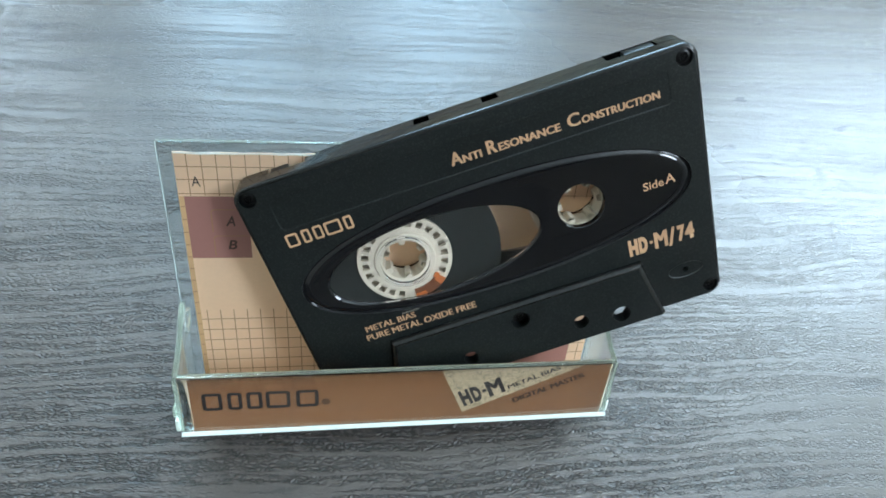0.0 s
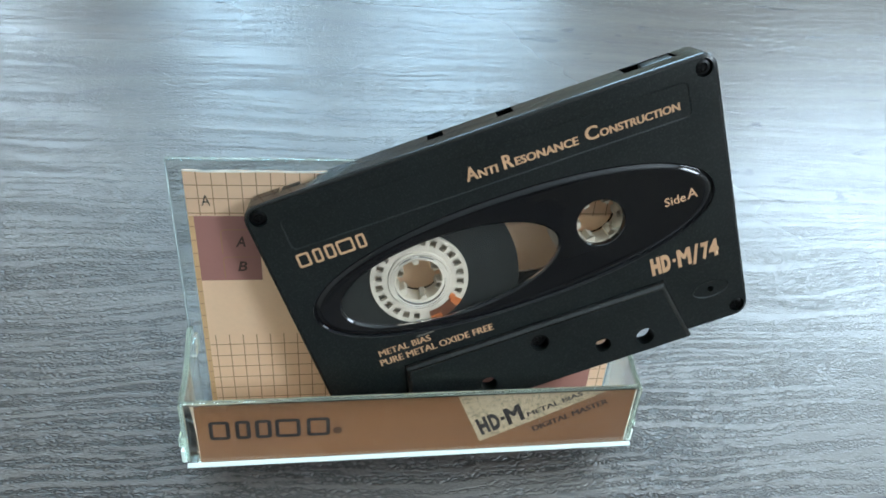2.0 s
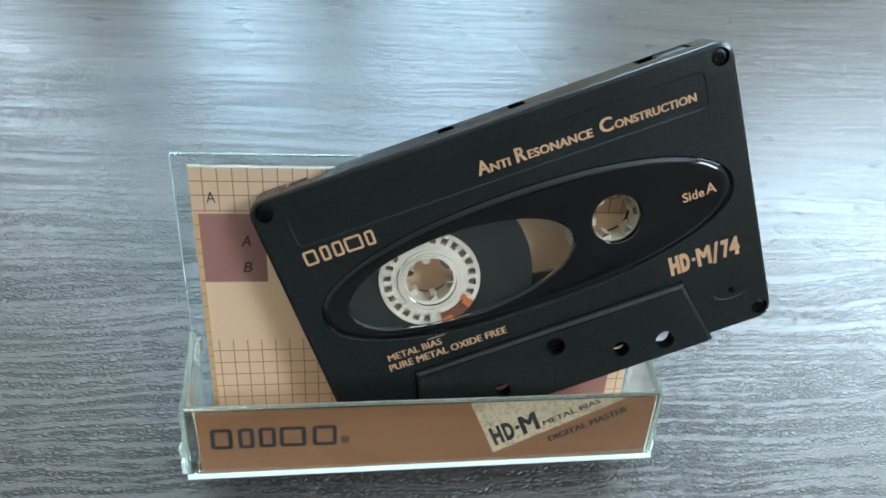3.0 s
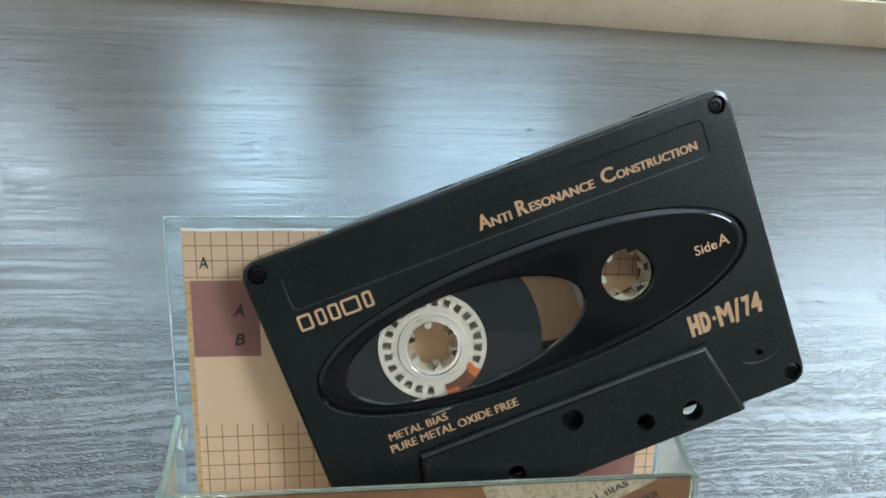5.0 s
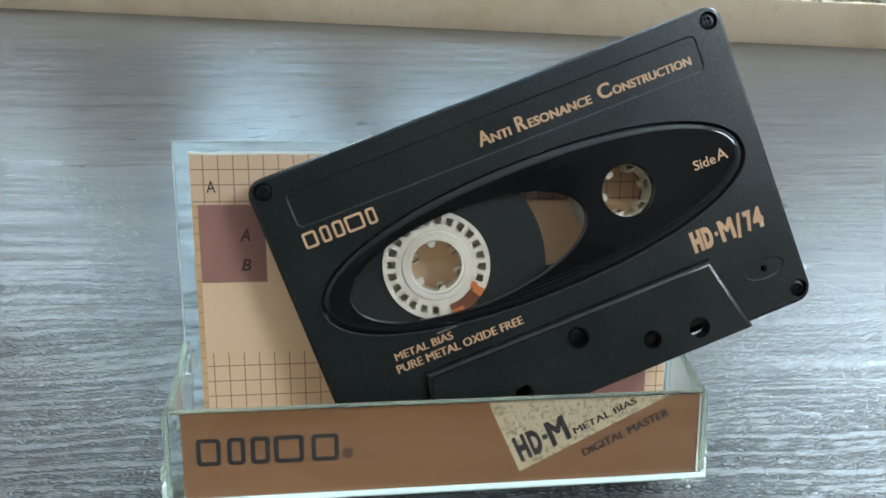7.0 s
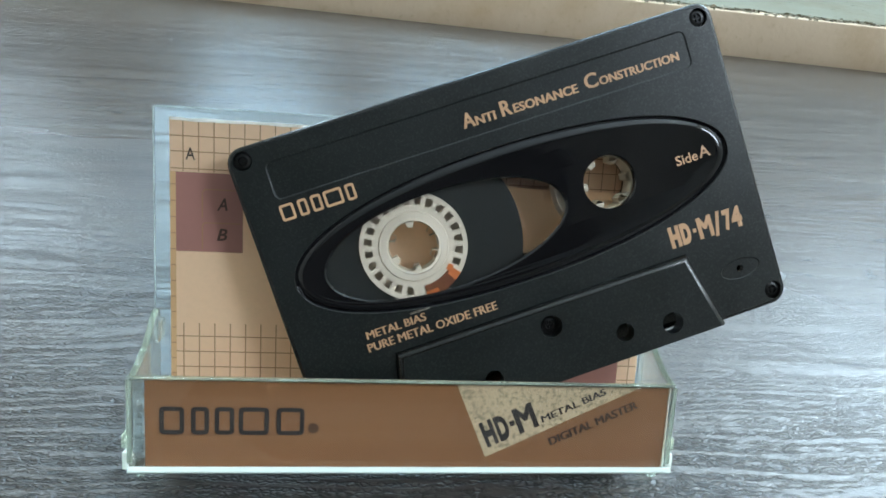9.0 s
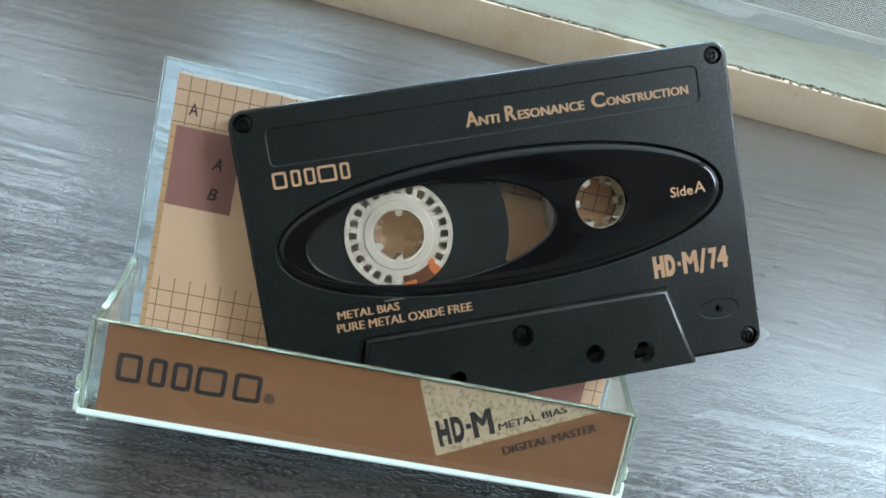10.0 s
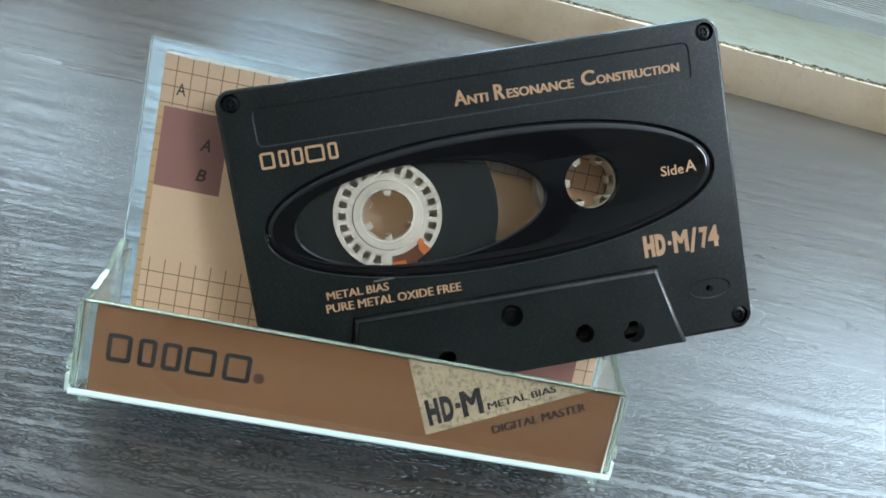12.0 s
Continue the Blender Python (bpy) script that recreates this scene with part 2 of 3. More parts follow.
MAUVE = paper("mauve_print", (0.34, 0.155, 0.125), 0.5)
CREAM = paper("speckled_cream_print", (0.55, 0.40, 0.25), 0.45, spots=(0.25, 0.20, 0.12))
MARK = plastic("brown_mark_ink", (0.11, 0.055, 0.03), 0.45)
INK = plastic("brown_black_ink", (0.035, 0.028, 0.026), 0.45)
LINE = plastic("brown_line_ink", (0.32, 0.17, 0.085), 0.5)
DARK_BROWN = plastic("dark_brown_ink", (0.055, 0.028, 0.018), 0.45)
SILL_EDGE = painted("cream_sill_edge", (0.64, 0.49, 0.345), (0.50, 0.345, 0.20), 0.6, 25, 0.7)
SILL_TOP = painted("pale_green_paint", (0.245, 0.235, 0.180), (0.20, 0.160, 0.105), 0.75, 26, 0.7, 0.15)
GRIME = painted("olive_brown_grime", (0.13, 0.115, 0.075), (0.32, 0.27, 0.18), 0.9, 300, 0.9)
PLASTER = painted("off_white_plaster", (0.60, 0.55, 0.48), (0.52, 0.47, 0.40), 0.8, 3, 0.4)
# unseen back wall, darkened so the cassette's gloss reflects little
BACK_WALL = painted("dark_unseen_wall", (0.10, 0.080, 0.065), (0.075, 0.06, 0.05), 0.8, 3, 0.4)
CHIP = painted("pale_paint_flakes", (0.44, 0.385, 0.29), (0.36, 0.29, 0.19), 0.7, 200, 0.6)
# lower part of the unseen back wall, toned for the tape window's reflection
LOWER_WALL = painted("grey_brown_unseen_wall", (0.26, 0.225, 0.19), (0.21, 0.18, 0.15), 0.8, 3, 0.4)
FLOORING = painted("brown_floor_boards", (0.16, 0.10, 0.06), (0.12, 0.07, 0.04), 0.5, 4, 0.6)
CEILING = painted("white_ceiling_paint", (0.84, 0.83, 0.80), (0.76, 0.74, 0.70), 0.6, 4, 0.6)
# unseen frames, dark so the gaps between reflected panes stay dark
FRAME_PAINT = painted("brown_frame_stain", (0.17, 0.115, 0.075), (0.12, 0.08, 0.05), 0.5, 12, 0.4)
GLAZING = clear("window_glass", (0.97, 0.98, 0.98), 0.0)
NET = curtain_weave("white_net_weave", 520.0, 0.15, 0.8, 0.85)
HEM = curtain_weave("white_hem_weave", 520.0, 0.25, 0.42, 0.55)

# ---- mesh helpers; small things are drawn in millimetres ----
MM = 0.001


def mesh_of(name, bm, material, smooth=30):
    bmesh.ops.remove_doubles(bm, verts=bm.verts, dist=1e-7)
    bmesh.ops.recalc_face_normals(bm, faces=bm.faces)
    me = bpy.data.meshes.new(name)
    bm.to_mesh(me)
    bm.free()
    me.materials.append(material)
    for p in me.polygons:
        p.use_smooth = True
    me.set_sharp_from_angle(angle=radians(smooth))
    return me


def part(name, bm, material, parent, label="", smooth=30):
    ob = new(name, mesh_of(name, bm, material, smooth))
    ob.parent = parent
    if label:
        ob["label"] = label
    return ob


def thing(name, m, label, category, kind="", group=""):
    ob = new(name)
    ob.empty_display_size = 0.02
    ob.matrix_world = m
    return tagged(ob, label, category, group, kind)


def fill(bm, loops, y, s=MM):
    """Flat face in the plane y from an outline and its holes; points are (x, z)."""
    flat = bmesh.new()
    edges = []
    for lp in loops:
        vs = [flat.verts.new((a, 0, b)) for a, b in lp]
        edges += [flat.edges.new((vs[i], vs[(i + 1) % len(vs)])) for i in range(len(vs))]
    bmesh.ops.triangle_fill(flat, use_beauty=False, use_dissolve=False, edges=edges, normal=(0, -1, 0))
    put = {v: bm.verts.new((v.co.x * s, y * s, v.co.z * s)) for v in flat.verts}
    for f in flat.faces:
        bm.faces.new([put[v] for v in f.verts])
    flat.free()


def loft(bm, rings, skip=None, s=MM):
    """Quads between outlines of one length; rings are (outline, y)."""
    rows = [[bm.verts.new((a * s, y * s, b * s)) for a, b in lp] for lp, y in rings]
    for (la, ya), (lb, yb), ra, rb in zip(rings, rings[1:], rows, rows[1:]):
        n = len(ra)
        for i in range(n):
            j = (i + 1) % n
            if skip and skip(la[i], la[j], ya, yb):
                continue
            bm.faces.new((ra[i], ra[j], rb[j], rb[i]))


def slab(bm, loops, y0, y1, bevel=0.0, inner=None):
    """A plate with holes, from y0 (front) to y1; inner is the outline drawn in by the bevel."""
    if bevel and inner:
        fill(bm, [inner] + loops[1:], y0), fill(bm, [inner] + loops[1:], y1)
        loft(bm, [(inner, y0), (loops[0], y0 + bevel), (loops[0], y1 - bevel), (inner, y1)])
    else:
        fill(bm, loops, y0), fill(bm, loops, y1)
        loft(bm, [(loops[0], y0), (loops[0], y1)])
    for h in loops[1:]:
        loft(bm, [(h, y0), (h, y1)])


def circle(cx, cz, r, n=40):
    return [(cx + r * math.cos(2 * math.pi * i / n), cz + r * math.sin(2 * math.pi * i / n)) for i in range(n)]


def oval(cx, cz, a, b, n=96, e=2.0):
    out = []
    for i in range(n):
        t = 2 * math.pi * i / n
        c, s = math.cos(t), math.sin(t)
        out.append((cx + a * math.copysign(abs(c) ** (2 / e), c), cz + b * math.copysign(abs(s) ** (2 / e), s)))
    return out


def rounded(x0, x1, z0, z1, r, n=6, stops=(), below=()):
    """Rounded rectangle; stops and below are extra places along its top and bottom edges."""
    out = []
    for cx, cz, a0 in ((x1 - r, z1 - r, 0), (x0 + r, z1 - r, 90), (x0 + r, z0 + r, 180), (x1 - r, z0 + r, 270)):
        out += [(cx + r * math.cos(radians(a0 + 90 * k / n)), cz + r * math.sin(radians(a0 + 90 * k / n))) for k in range(n + 1)]
        if a0 == 0:
            out += [(x, z1) for x in sorted(stops, reverse=True)]
        if a0 == 180:
            out += [(x, z0) for x in sorted(below)]
    return out


def box(bm, x0, x1, y0, y1, z0, z1, s=MM):
    vs = [bm.verts.new((x * s, y * s, z * s)) for x in (x0, x1) for y in (y0, y1) for z in (z0, z1)]
    for f in ((0, 1, 3, 2), (4, 6, 7, 5), (0, 4, 5, 1), (2, 3, 7, 6), (0, 2, 6, 4), (1, 5, 7, 3)):
        bm.faces.new([vs[i] for i in f])


def soft_box(x0, x1, y0, y1, z0, z1, r=0.3, seg=2, s=MM):
    bm = bmesh.new()
    box(bm, x0, x1, y0, y1, z0, z1, s)
    bmesh.ops.bevel(bm, geom=bm.edges[:], offset=r * s, segments=seg, affect="EDGES", profile=0.5)
    return bm


def lathe(bm, profile, cx=0.0, cz=0.0, n=64, closed=True):
    """Turned ring about the y axis; profile points are (radius, y)."""
    rings = [(circle(cx, cz, r, n), y) for r, y in profile]
    if closed:
        rings.append(rings[0])
    loft(bm, rings)


def lettering(body, x0, x1, z0, z1, y, material, parent, bold=0.0, slant=0.0, turn=0.0, name="lettering", label="", heavy=0.0):
    """Printed words, fitted into a box x0..x1, z0..z1 and turned about its lower left corner."""
    cu = bpy.data.curves.new("words", "FONT")
    cu.body, cu.size, cu.offset, cu.resolution_u, cu.shear = body, 1.0, bold, 3, slant
    tmp = new("words", cu)
    bpy.context.view_layer.update()
    me = bpy.data.meshes.new_from_object(tmp.evaluated_get(bpy.context.evaluated_depsgraph_get()))
    bpy.data.objects.remove(tmp)
    bpy.data.curves.remove(cu)
    co = np.array([v.co[:2] for v in me.vertices])
    lo, hi = co.min(0), co.max(0)
    c, s = math.cos(radians(turn)), math.sin(radians(turn))
    for v in me.vertices:
        a = (v.co.x - lo[0]) / (hi[0] - lo[0]) * (x1 - x0)
        b = (v.co.y - lo[1]) / (hi[1] - lo[1]) * (z1 - z0)
        v.co = ((x0 + a * c - b * s) * MM, y * MM, (z0 + a * s + b * c) * MM)
    if heavy:                      # stroke made heavier by two shifted copies
        bm = bmesh.new()
        for k, d in enumerate((-heavy, 0.0, heavy)):
            n = len(bm.verts)
            bm.from_mesh(me)
            bm.verts.ensure_lookup_table()
            bmesh.ops.translate(bm, verts=bm.verts[n:], vec=(d * c * MM, -0.006 * k * MM, d * s * MM))
        bm.to_mesh(me)
        bm.free()
    me.materials.clear()
    me.materials.append(material)
    ob = new(name, me)
    ob.parent = parent
    if label:
        ob["label"] = label
    return ob


def decal(name, outline, y, material, parent, label="", thick=0.03):
    bm = bmesh.new()
    slab(bm, [outline], y, y + thick)
    return part(name, bm, material, parent, label)


def sector(cx, cz, r0, r1, a0, a1, n=10):
    a = [radians(a0 + (a1 - a0) * i / n) for i in range(n + 1)]
    return [(cx + r1 * math.cos(t), cz + r1 * math.sin(t)) for t in a] + [(cx + r0 * math.cos(t), cz + r0 * math.sin(t)) for t in reversed(a)]


def hollow(name, x0, x1, z0, z1, w, y, material, parent, label=""):
    bm = bmesh.new()
    slab(bm, [rounded(x0, x1, z0, z1, w, 4), rounded(x0 + w, x1 - w, z0 + w, z1 - w, w * 0.3, 4)], y, y + 0.03)
    return part(name, bm, material, parent, label)

# ---- the setting ----
def build_table():
    table = thing("table", pose(0, 0, 0), "dark grey wood-grain laminate table pushed against a window sill", "table")
    top = bmesh.new()
    ring = [SILL @ Vector((x, y, 0)) for x, y in ((-0.75, -0.002), (0.95, -0.002), (0.95, -0.75), (-0.75, -0.75))]
    outer = [(v.x / MM, v.y / MM) for v in ring]
    vs = [[top.verts.new((a * MM, b * MM, z)) for a, b in outer] for z in (0.0, -0.028)]
    top.faces.new(vs[0]), top.faces.new(vs[1])
    for i in range(4):
        top.faces.new((vs[0][i], vs[0][(i + 1) % 4], vs[1][(i + 1) % 4], vs[1][i]))
    bmesh.ops.bevel(top, geom=top.edges[:], offset=0.002, segments=2, affect="EDGES")
    part("tabletop", top, WOOD, table, "embossed dark grey wood laminate top")
    for x, y in ((-0.68, -0.07), (0.88, -0.07), (0.88, -0.68), (-0.68, -0.68)):
        p = SILL @ Vector((x, y, 0))
        part("leg", soft_box(p.x * 1000 - 25, p.x * 1000 + 25, p.y * 1000 - 25, p.y * 1000 + 25, -750, -28, 3), WOOD, table)
    return table


def build_sill():
    sill = thing("window_sill", SILL, "old window sill with bare cream edge and flaking pale green paint", "window sill", "structure")
    part("sill_board", soft_box(-1400, 1500, 0, 500, -12, 29.6, 1.5), SILL_EDGE, sill, "cream worn front edge")
    rng = random.Random(4)
    xs = [-1400 + 2.5 * i for i in range(1161)]
    lip = [6.6 + 2.2 * noise.noise(Vector((x * 0.02, 0, 0))) + 1.6 * noise.noise(Vector((x * 0.11, 3, 0))) + (2.4 if noise.noise(Vector((x * 0.09, 11, 0))) > 0.12 else 0.0) + (1.3 if noise.noise(Vector((x * 0.23, 5, 0))) > 0.1 else 0.0) + rng.uniform(-0.5, 0.5) for x in xs]
    bm = bmesh.new()
    a = [bm.verts.new((x * MM, y * MM, 30.7 * MM)) for x, y in zip(xs, lip)]
    b = [bm.verts.new((x * MM, (y - 0.5) * MM, 29.5 * MM)) for x, y in zip(xs, lip)]
    c = [bm.verts.new((x * MM, 500 * MM, 30.7 * MM)) for x in xs]
    for i in range(len(xs) - 1):
        bm.faces.new((a[i], a[i + 1], c[i + 1], c[i])), bm.faces.new((b[i], b[i + 1], a[i + 1], a[i]))
    part("paint_layer", bm, SILL_TOP, sill, "chipped pale green gloss paint")
    for name, many, material, spread, label in (("paint_crumbs", 3800, GRIME, 1.5, "dark grime and loose paint crumbs"), ("paint_flakes", 700, CHIP, 2.6, "pale curled flakes of old paint")):
        bm = bmesh.new()
        for i in range(many):
            x = rng.uniform(-300, 900)
            y = (5.6 if material is GRIME else 4.2) + 2.0 * noise.noise(Vector((x * 0.02, 0, 0))) + rng.gauss(0, spread)
            r = rng.uniform(0.12, 0.58) * (1.4 if material is CHIP else 1.0)
            if y > 0.4 and noise.noise(Vector((x * 0.035, 7 if material is GRIME else 2, 0))) > -0.2:
                a = rng.uniform(-0.7, 0.7)
                w, d, h = r * rng.uniform(1, 2.6), r * rng.uniform(0.5, 1.1), 29.7 + r * rng.uniform(0.4, 1.8) + (0.8 if y > 7 else 0)
                ring = [(x + p * math.cos(a) - q * math.sin(a), y + p * math.sin(a) + q * math.cos(a)) for p, q in ((-w, -d * 0.4), (-w * 0.3, -d), (w, -d * 0.6), (w * 0.7, d), (-w * 0.6, d * 0.8))]
                top = [bm.verts.new((p * MM, q * MM, (h + rng.uniform(-0.2, 0.2)) * MM)) for p, q in ring]
                foot = [bm.verts.new((p * MM, q * MM, 29.2 * MM)) for p, q in ring]
                bm.faces.new(top)
                for k in range(5):
                    bm.faces.new((foot[k], foot[(k + 1) % 5], top[(k + 1) % 5], top[k]))
        tagged(part(name, bm, material, sill, label), kind="stuff")
    # scratches and specks on the paint
    bm = bmesh.new()
    for i in range(260):
        x, y, r = rng.uniform(-250, 850), rng.uniform(9, 150), rng.uniform(0.15, 0.7)
        box(bm, x - r, x + r * rng.uniform(1, 3), y - r * 0.5, y + r * 0.5, 30.6, 30.76)
    tagged(part("paint_specks", bm, GRIME, sill, "dark specks on the paint"), kind="stuff")
    return sill


def build_window_wall():
    x0, x1, top, y0, yb = PANES[0][0] - 0.05, PANES[-1][1] + 0.05, PANE_Z1 + 0.05, 0.502, 0.66
    for nm, (a, b, c, d) in {"wall_north": (-1.6, x0, -0.75, 2.32), "wall_north_right": (x1, 1.64, -0.75, 2.32), "wall_north_above": (x0, x1, top, 2.32), "wall_north_below": (x0, x1, -0.75, 0.03)}.items():
        w = new(nm, mesh_of(nm, soft_box(a, b, y0, yb, c, d, 0.002, 1, 1.0), PLASTER))
        w.matrix_world = SILL
        tagged(w, "off-white plastered window wall", "wall", kind="structure")
    win = thing("window_1", SILL, "brown stained window with three mullions behind a net curtain", "window", "structure")
    z0, g = 0.0305, GLASS_Y
    columns = sorted({p[:2] for p in PANES})
    edges = [x0] + [x for c in columns for x in c] + [x1]
    bars = list(zip(edges[::2], edges[1::2]))
    for a, b in bars:
        part("window_frame", soft_box(a, b, g - 0.03, g + 0.03, z0, top, 0.003, 2, 1.0), FRAME_PAINT, win)
    for a, b in columns:
        levels = [z0] + [z for p in PANES if p[:2] == (a, b) for z in p[2:4]] + [top]
        for c, d in zip(levels[::2], levels[1::2]):
            part("window_rail", soft_box(a, b, g - 0.025, g + 0.025, c, d, 0.003, 2, 1.0), FRAME_PAINT, win)
    for a, b, c, d, *_ in PANES:
        see = part("pane", soft_box(a - 0.004, b + 0.004, g + 0.006, g + 0.010, c - 0.004, d + 0.004, 0.0004, 1, 1.0), GLAZING, win)
        see.visible_shadow = False
    return win


def build_curtain():
    cur = thing("net_curtain", SILL, "white sheer net curtain hanging to the window sill", "curtain")

    def fold(x):
        return 0.262 + 0.006 * math.sin(x * 21) + 0.003 * math.sin(x * 57 + 1)

    def sheet(z0, z1, off):
        bm = bmesh.new()
        xs = [0.2 + 0.008 * i for i in range(156)]
        lo = [bm.verts.new((x, fold(x) + off, z0 + 0.0015 * math.sin(x * 33))) for x in xs]
        hi = [bm.verts.new((x, fold(x) * 0.6 + 0.4 * 0.267 + off, z1)) for x in xs]
        for i in range(len(xs) - 1):
            bm.faces.new((lo[i], lo[i + 1], hi[i + 1], hi[i]))
        return bm

    part("net", sheet(0.0318, 1.42, 0.0), NET, cur, smooth=180)
    part("hem", sheet(0.0318, 0.0455, -0.0012), HEM, cur, "doubled hem band", smooth=180)
    rod = bmesh.new()
    lathe(rod, [(6, -1400), (6, 400), (0.1, 400), (0.1, -1400)], n=16)
    bmesh.ops.rotate(rod, verts=rod.verts, matrix=Matrix.Rotation(radians(-90), 3, "Z"), cent=(0, 0, 0))
    bmesh.ops.translate(rod, verts=rod.verts, vec=(0, 0.267, 1.42))
    part("rod", rod, FRAME_PAINT, cur)
    return cur


def build_room():
    def shell(name, b, material, label, cat):
        ob = new(name, mesh_of(name, soft_box(*b, 0.002, 1, 1.0), material))
        ob.matrix_world = SILL
        return tagged(ob, label, cat, kind="structure")

    e, yb = SIDE_X + 0.02, 0.66
    # unseen room shell, added to close off and bounce the light
    shell("floor", (-1.7, e + 0.1, -4.1, yb, -0.85, -0.75), FLOORING, "brown boarded room floor", "floor")
    shell("ceiling", (-1.7, e + 0.1, -4.1, yb, 2.32, 2.42), CEILING, "white painted ceiling", "ceiling")
    shell("wall_west", (-1.7, -1.6, -4.0, yb, -0.75, 2.32), PLASTER, "off-white plastered side wall", "wall")
    # both back wall parts are out of view and only shape reflections
    shell("wall_south", (-1.6, e, -4.1, -4.0, 0.85, 2.32), BACK_WALL, "unseen back wall, dark brown to keep gloss reflections dark", "wall")
    shell("wall_south_lower", (-1.6, e, -4.1, -4.0, -0.75, 0.85), LOWER_WALL, "unseen lower back wall, grey-brown for gloss reflections", "wall")
    for nm, b in {"wall_east": (SIDE_Y[1], yb, -0.75, 2.32), "wall_east_rear": (-4.0, SIDE_Y[0], -0.75, 2.32), "wall_east_below": (*SIDE_Y, -0.75, SIDE_Z[0]), "wall_east_above": (*SIDE_Y, SIDE_Z[1], 2.32)}.items():
        shell(nm, (e, e + 0.1, *b), PLASTER, "off-white plastered side wall", "wall")
    # frame and glass round the added fill light, out of view
    win = thing("fill_window", SILL, "unseen side window added for fill light", "window", "structure")
    for a, b, c, d in ((SIDE_Y[0], SIDE_Y[0] + 0.04, *SIDE_Z), (SIDE_Y[1] - 0.04, SIDE_Y[1], *SIDE_Z), (SIDE_Y[0] + 0.04, SIDE_Y[1] - 0.04, SIDE_Z[0], SIDE_Z[0] + 0.04), (SIDE_Y[0] + 0.04, SIDE_Y[1] - 0.04, SIDE_Z[1] - 0.04, SIDE_Z[1])):
        part("window_frame", soft_box(e + 0.02, e + 0.07, a, b, c, d, 0.003, 2, 1.0), FRAME_PAINT, win)
    g = part("pane", soft_box(e + 0.04, e + 0.044, SIDE_Y[0] + 0.036, SIDE_Y[1] - 0.036, SIDE_Z[0] + 0.036, SIDE_Z[1] - 0.036, 0.0004, 1, 1.0), GLAZING, win)
    g.visible_shadow = False


build_room()
build_window_wall()
build_sill()
build_table()
build_curtain()

# ---- the cassette case and its card: x across, y back, z up along the leaning panel ----
LEAN = 23.09
CASE = pose(0, 0, 0, -LEAN)
CARD_Y, FLAP_Y = 6.5, -9.4          # inner faces of the card's panel and of its folded flap


def see_through(ob):
    ob.visible_shadow = False
    return ob


def build_case():
    case = thing("cassette_case", CASE, "open clear plastic cassette case lid standing on its spine", "cassette case")
    see_through(part("panel", soft_box(-53.2, 53.9, 6.8, 7.9, 3.45, 74.0, 0.3), CLEAR, case, "clear back panel"))
    see_through(part("pocket_front", soft_box(-52.3, 52.0, -10.9, -9.75, 6.3, 24.2, 0.2), CLEAR, case, "clear pocket front"))
    see_through(part("spine", soft_box(-52.3, 52.0, -9.6, 6.75, 5.4, 6.2, 0.1), CLEAR, case, "clear spine"))
    # the foot moulding: a rounded lip, its gathered light put in as pale mint
    def strip(profile, x0, x1):
        bm = bmesh.new()
        ends = [[bm.verts.new((x * MM, y * MM, z * MM)) for y, z in profile] for x in (x0, x1)]
        bm.faces.new(ends[0]), bm.faces.new(ends[1])
        n = len(profile)
        for k in range(n):
            bm.faces.new((ends[0][k], ends[0][(k + 1) % n], ends[1][(k + 1) % n], ends[1][k]))
        bmesh.ops.recalc_face_normals(bm, faces=bm.faces)
        return bm
    part("lower_lip", strip(((-10.97, 6.1), (-11.45, 6.1), (-11.7, 6.35), (-11.68, 6.6), (-11.2, 7.2), (-10.97, 7.2)), -53.0, 53.0), LIP_CLEAR, case, "chamfered lower lip, its edge light put in as pale mint")
    for s in (-1, 1):
        a, b = (52.2, 53.4) if s < 0 else (51.8, 53.0)
        prof = [(-9.7, 6.25), (6.75, 6.25), (6.75, 33.0), (5.6, 33.0), (3.6, 31.6), (-1.0, 27.6), (-6.0, 25.0), (-9.7, 24.0)]
        bm = bmesh.new()
        rows = [[bm.verts.new((s * x * MM, y * MM, z * MM)) for y, z in prof] for x in (a, b)]
        bm.faces.new(rows[0]), bm.faces.new(rows[1])
        for i in range(len(prof)):
            j = (i + 1) % len(prof)
            bm.faces.new((rows[0][i], rows[0][j], rows[1][j], rows[1][i]))
        bmesh.ops.recalc_face_normals(bm, faces=bm.faces)
        bmesh.ops.bevel(bm, geom=bm.edges[:], offset=0.2 * MM, segments=1, affect="EDGES")
        wall = see_through(part("side_wall", bm, SIDE_CLEAR, case, "clear side wall"))
        o = b + 0.05
        # hinge: a small bored lug, the bright foot block under it, a thumb bump and the rounded ear on the table
        lug = bmesh.new()
        slab(lug, [rounded(-8.6, -5.9, 9.5, 12.3, 0.5, 4), circle(-7.2, 10.3, 0.55, 16)], 0, 1.5)
        bmesh.ops.transform(lug, verts=lug.verts, matrix=Matrix(((0, s, 0, s * o * MM), (1, 0, 0, 0), (0, 0, 1, 0), (0, 0, 0, 1))))
        see_through(part("hinge_lug", lug, RIM_CLEAR, wall))
        see_through(part("foot_block", soft_box(*sorted((s * o, s * (o + 1.3))), -9.4, -5.4, 5.6, 9.2, 0.4), LUG_CLEAR, wall))
        see_through(part("thumb_bump", soft_box(*sorted((s * o, s * (o + 1.0))), -7.2, -5.8, 12.9, 16.2, 0.45), SIDE_CLEAR, wall))
        ear = bmesh.new()
        slab(ear, [sector(0, 0, 0.0, 1.6, 180, 360, 14)[:15] + [(1.6, 4.0), (-1.6, 4.0)]], -0.6, 0.6)
        bmesh.ops.rotate(ear, verts=ear.verts, matrix=Matrix.Rotation(radians(90), 3, "Z"), cent=(0, 0, 0))
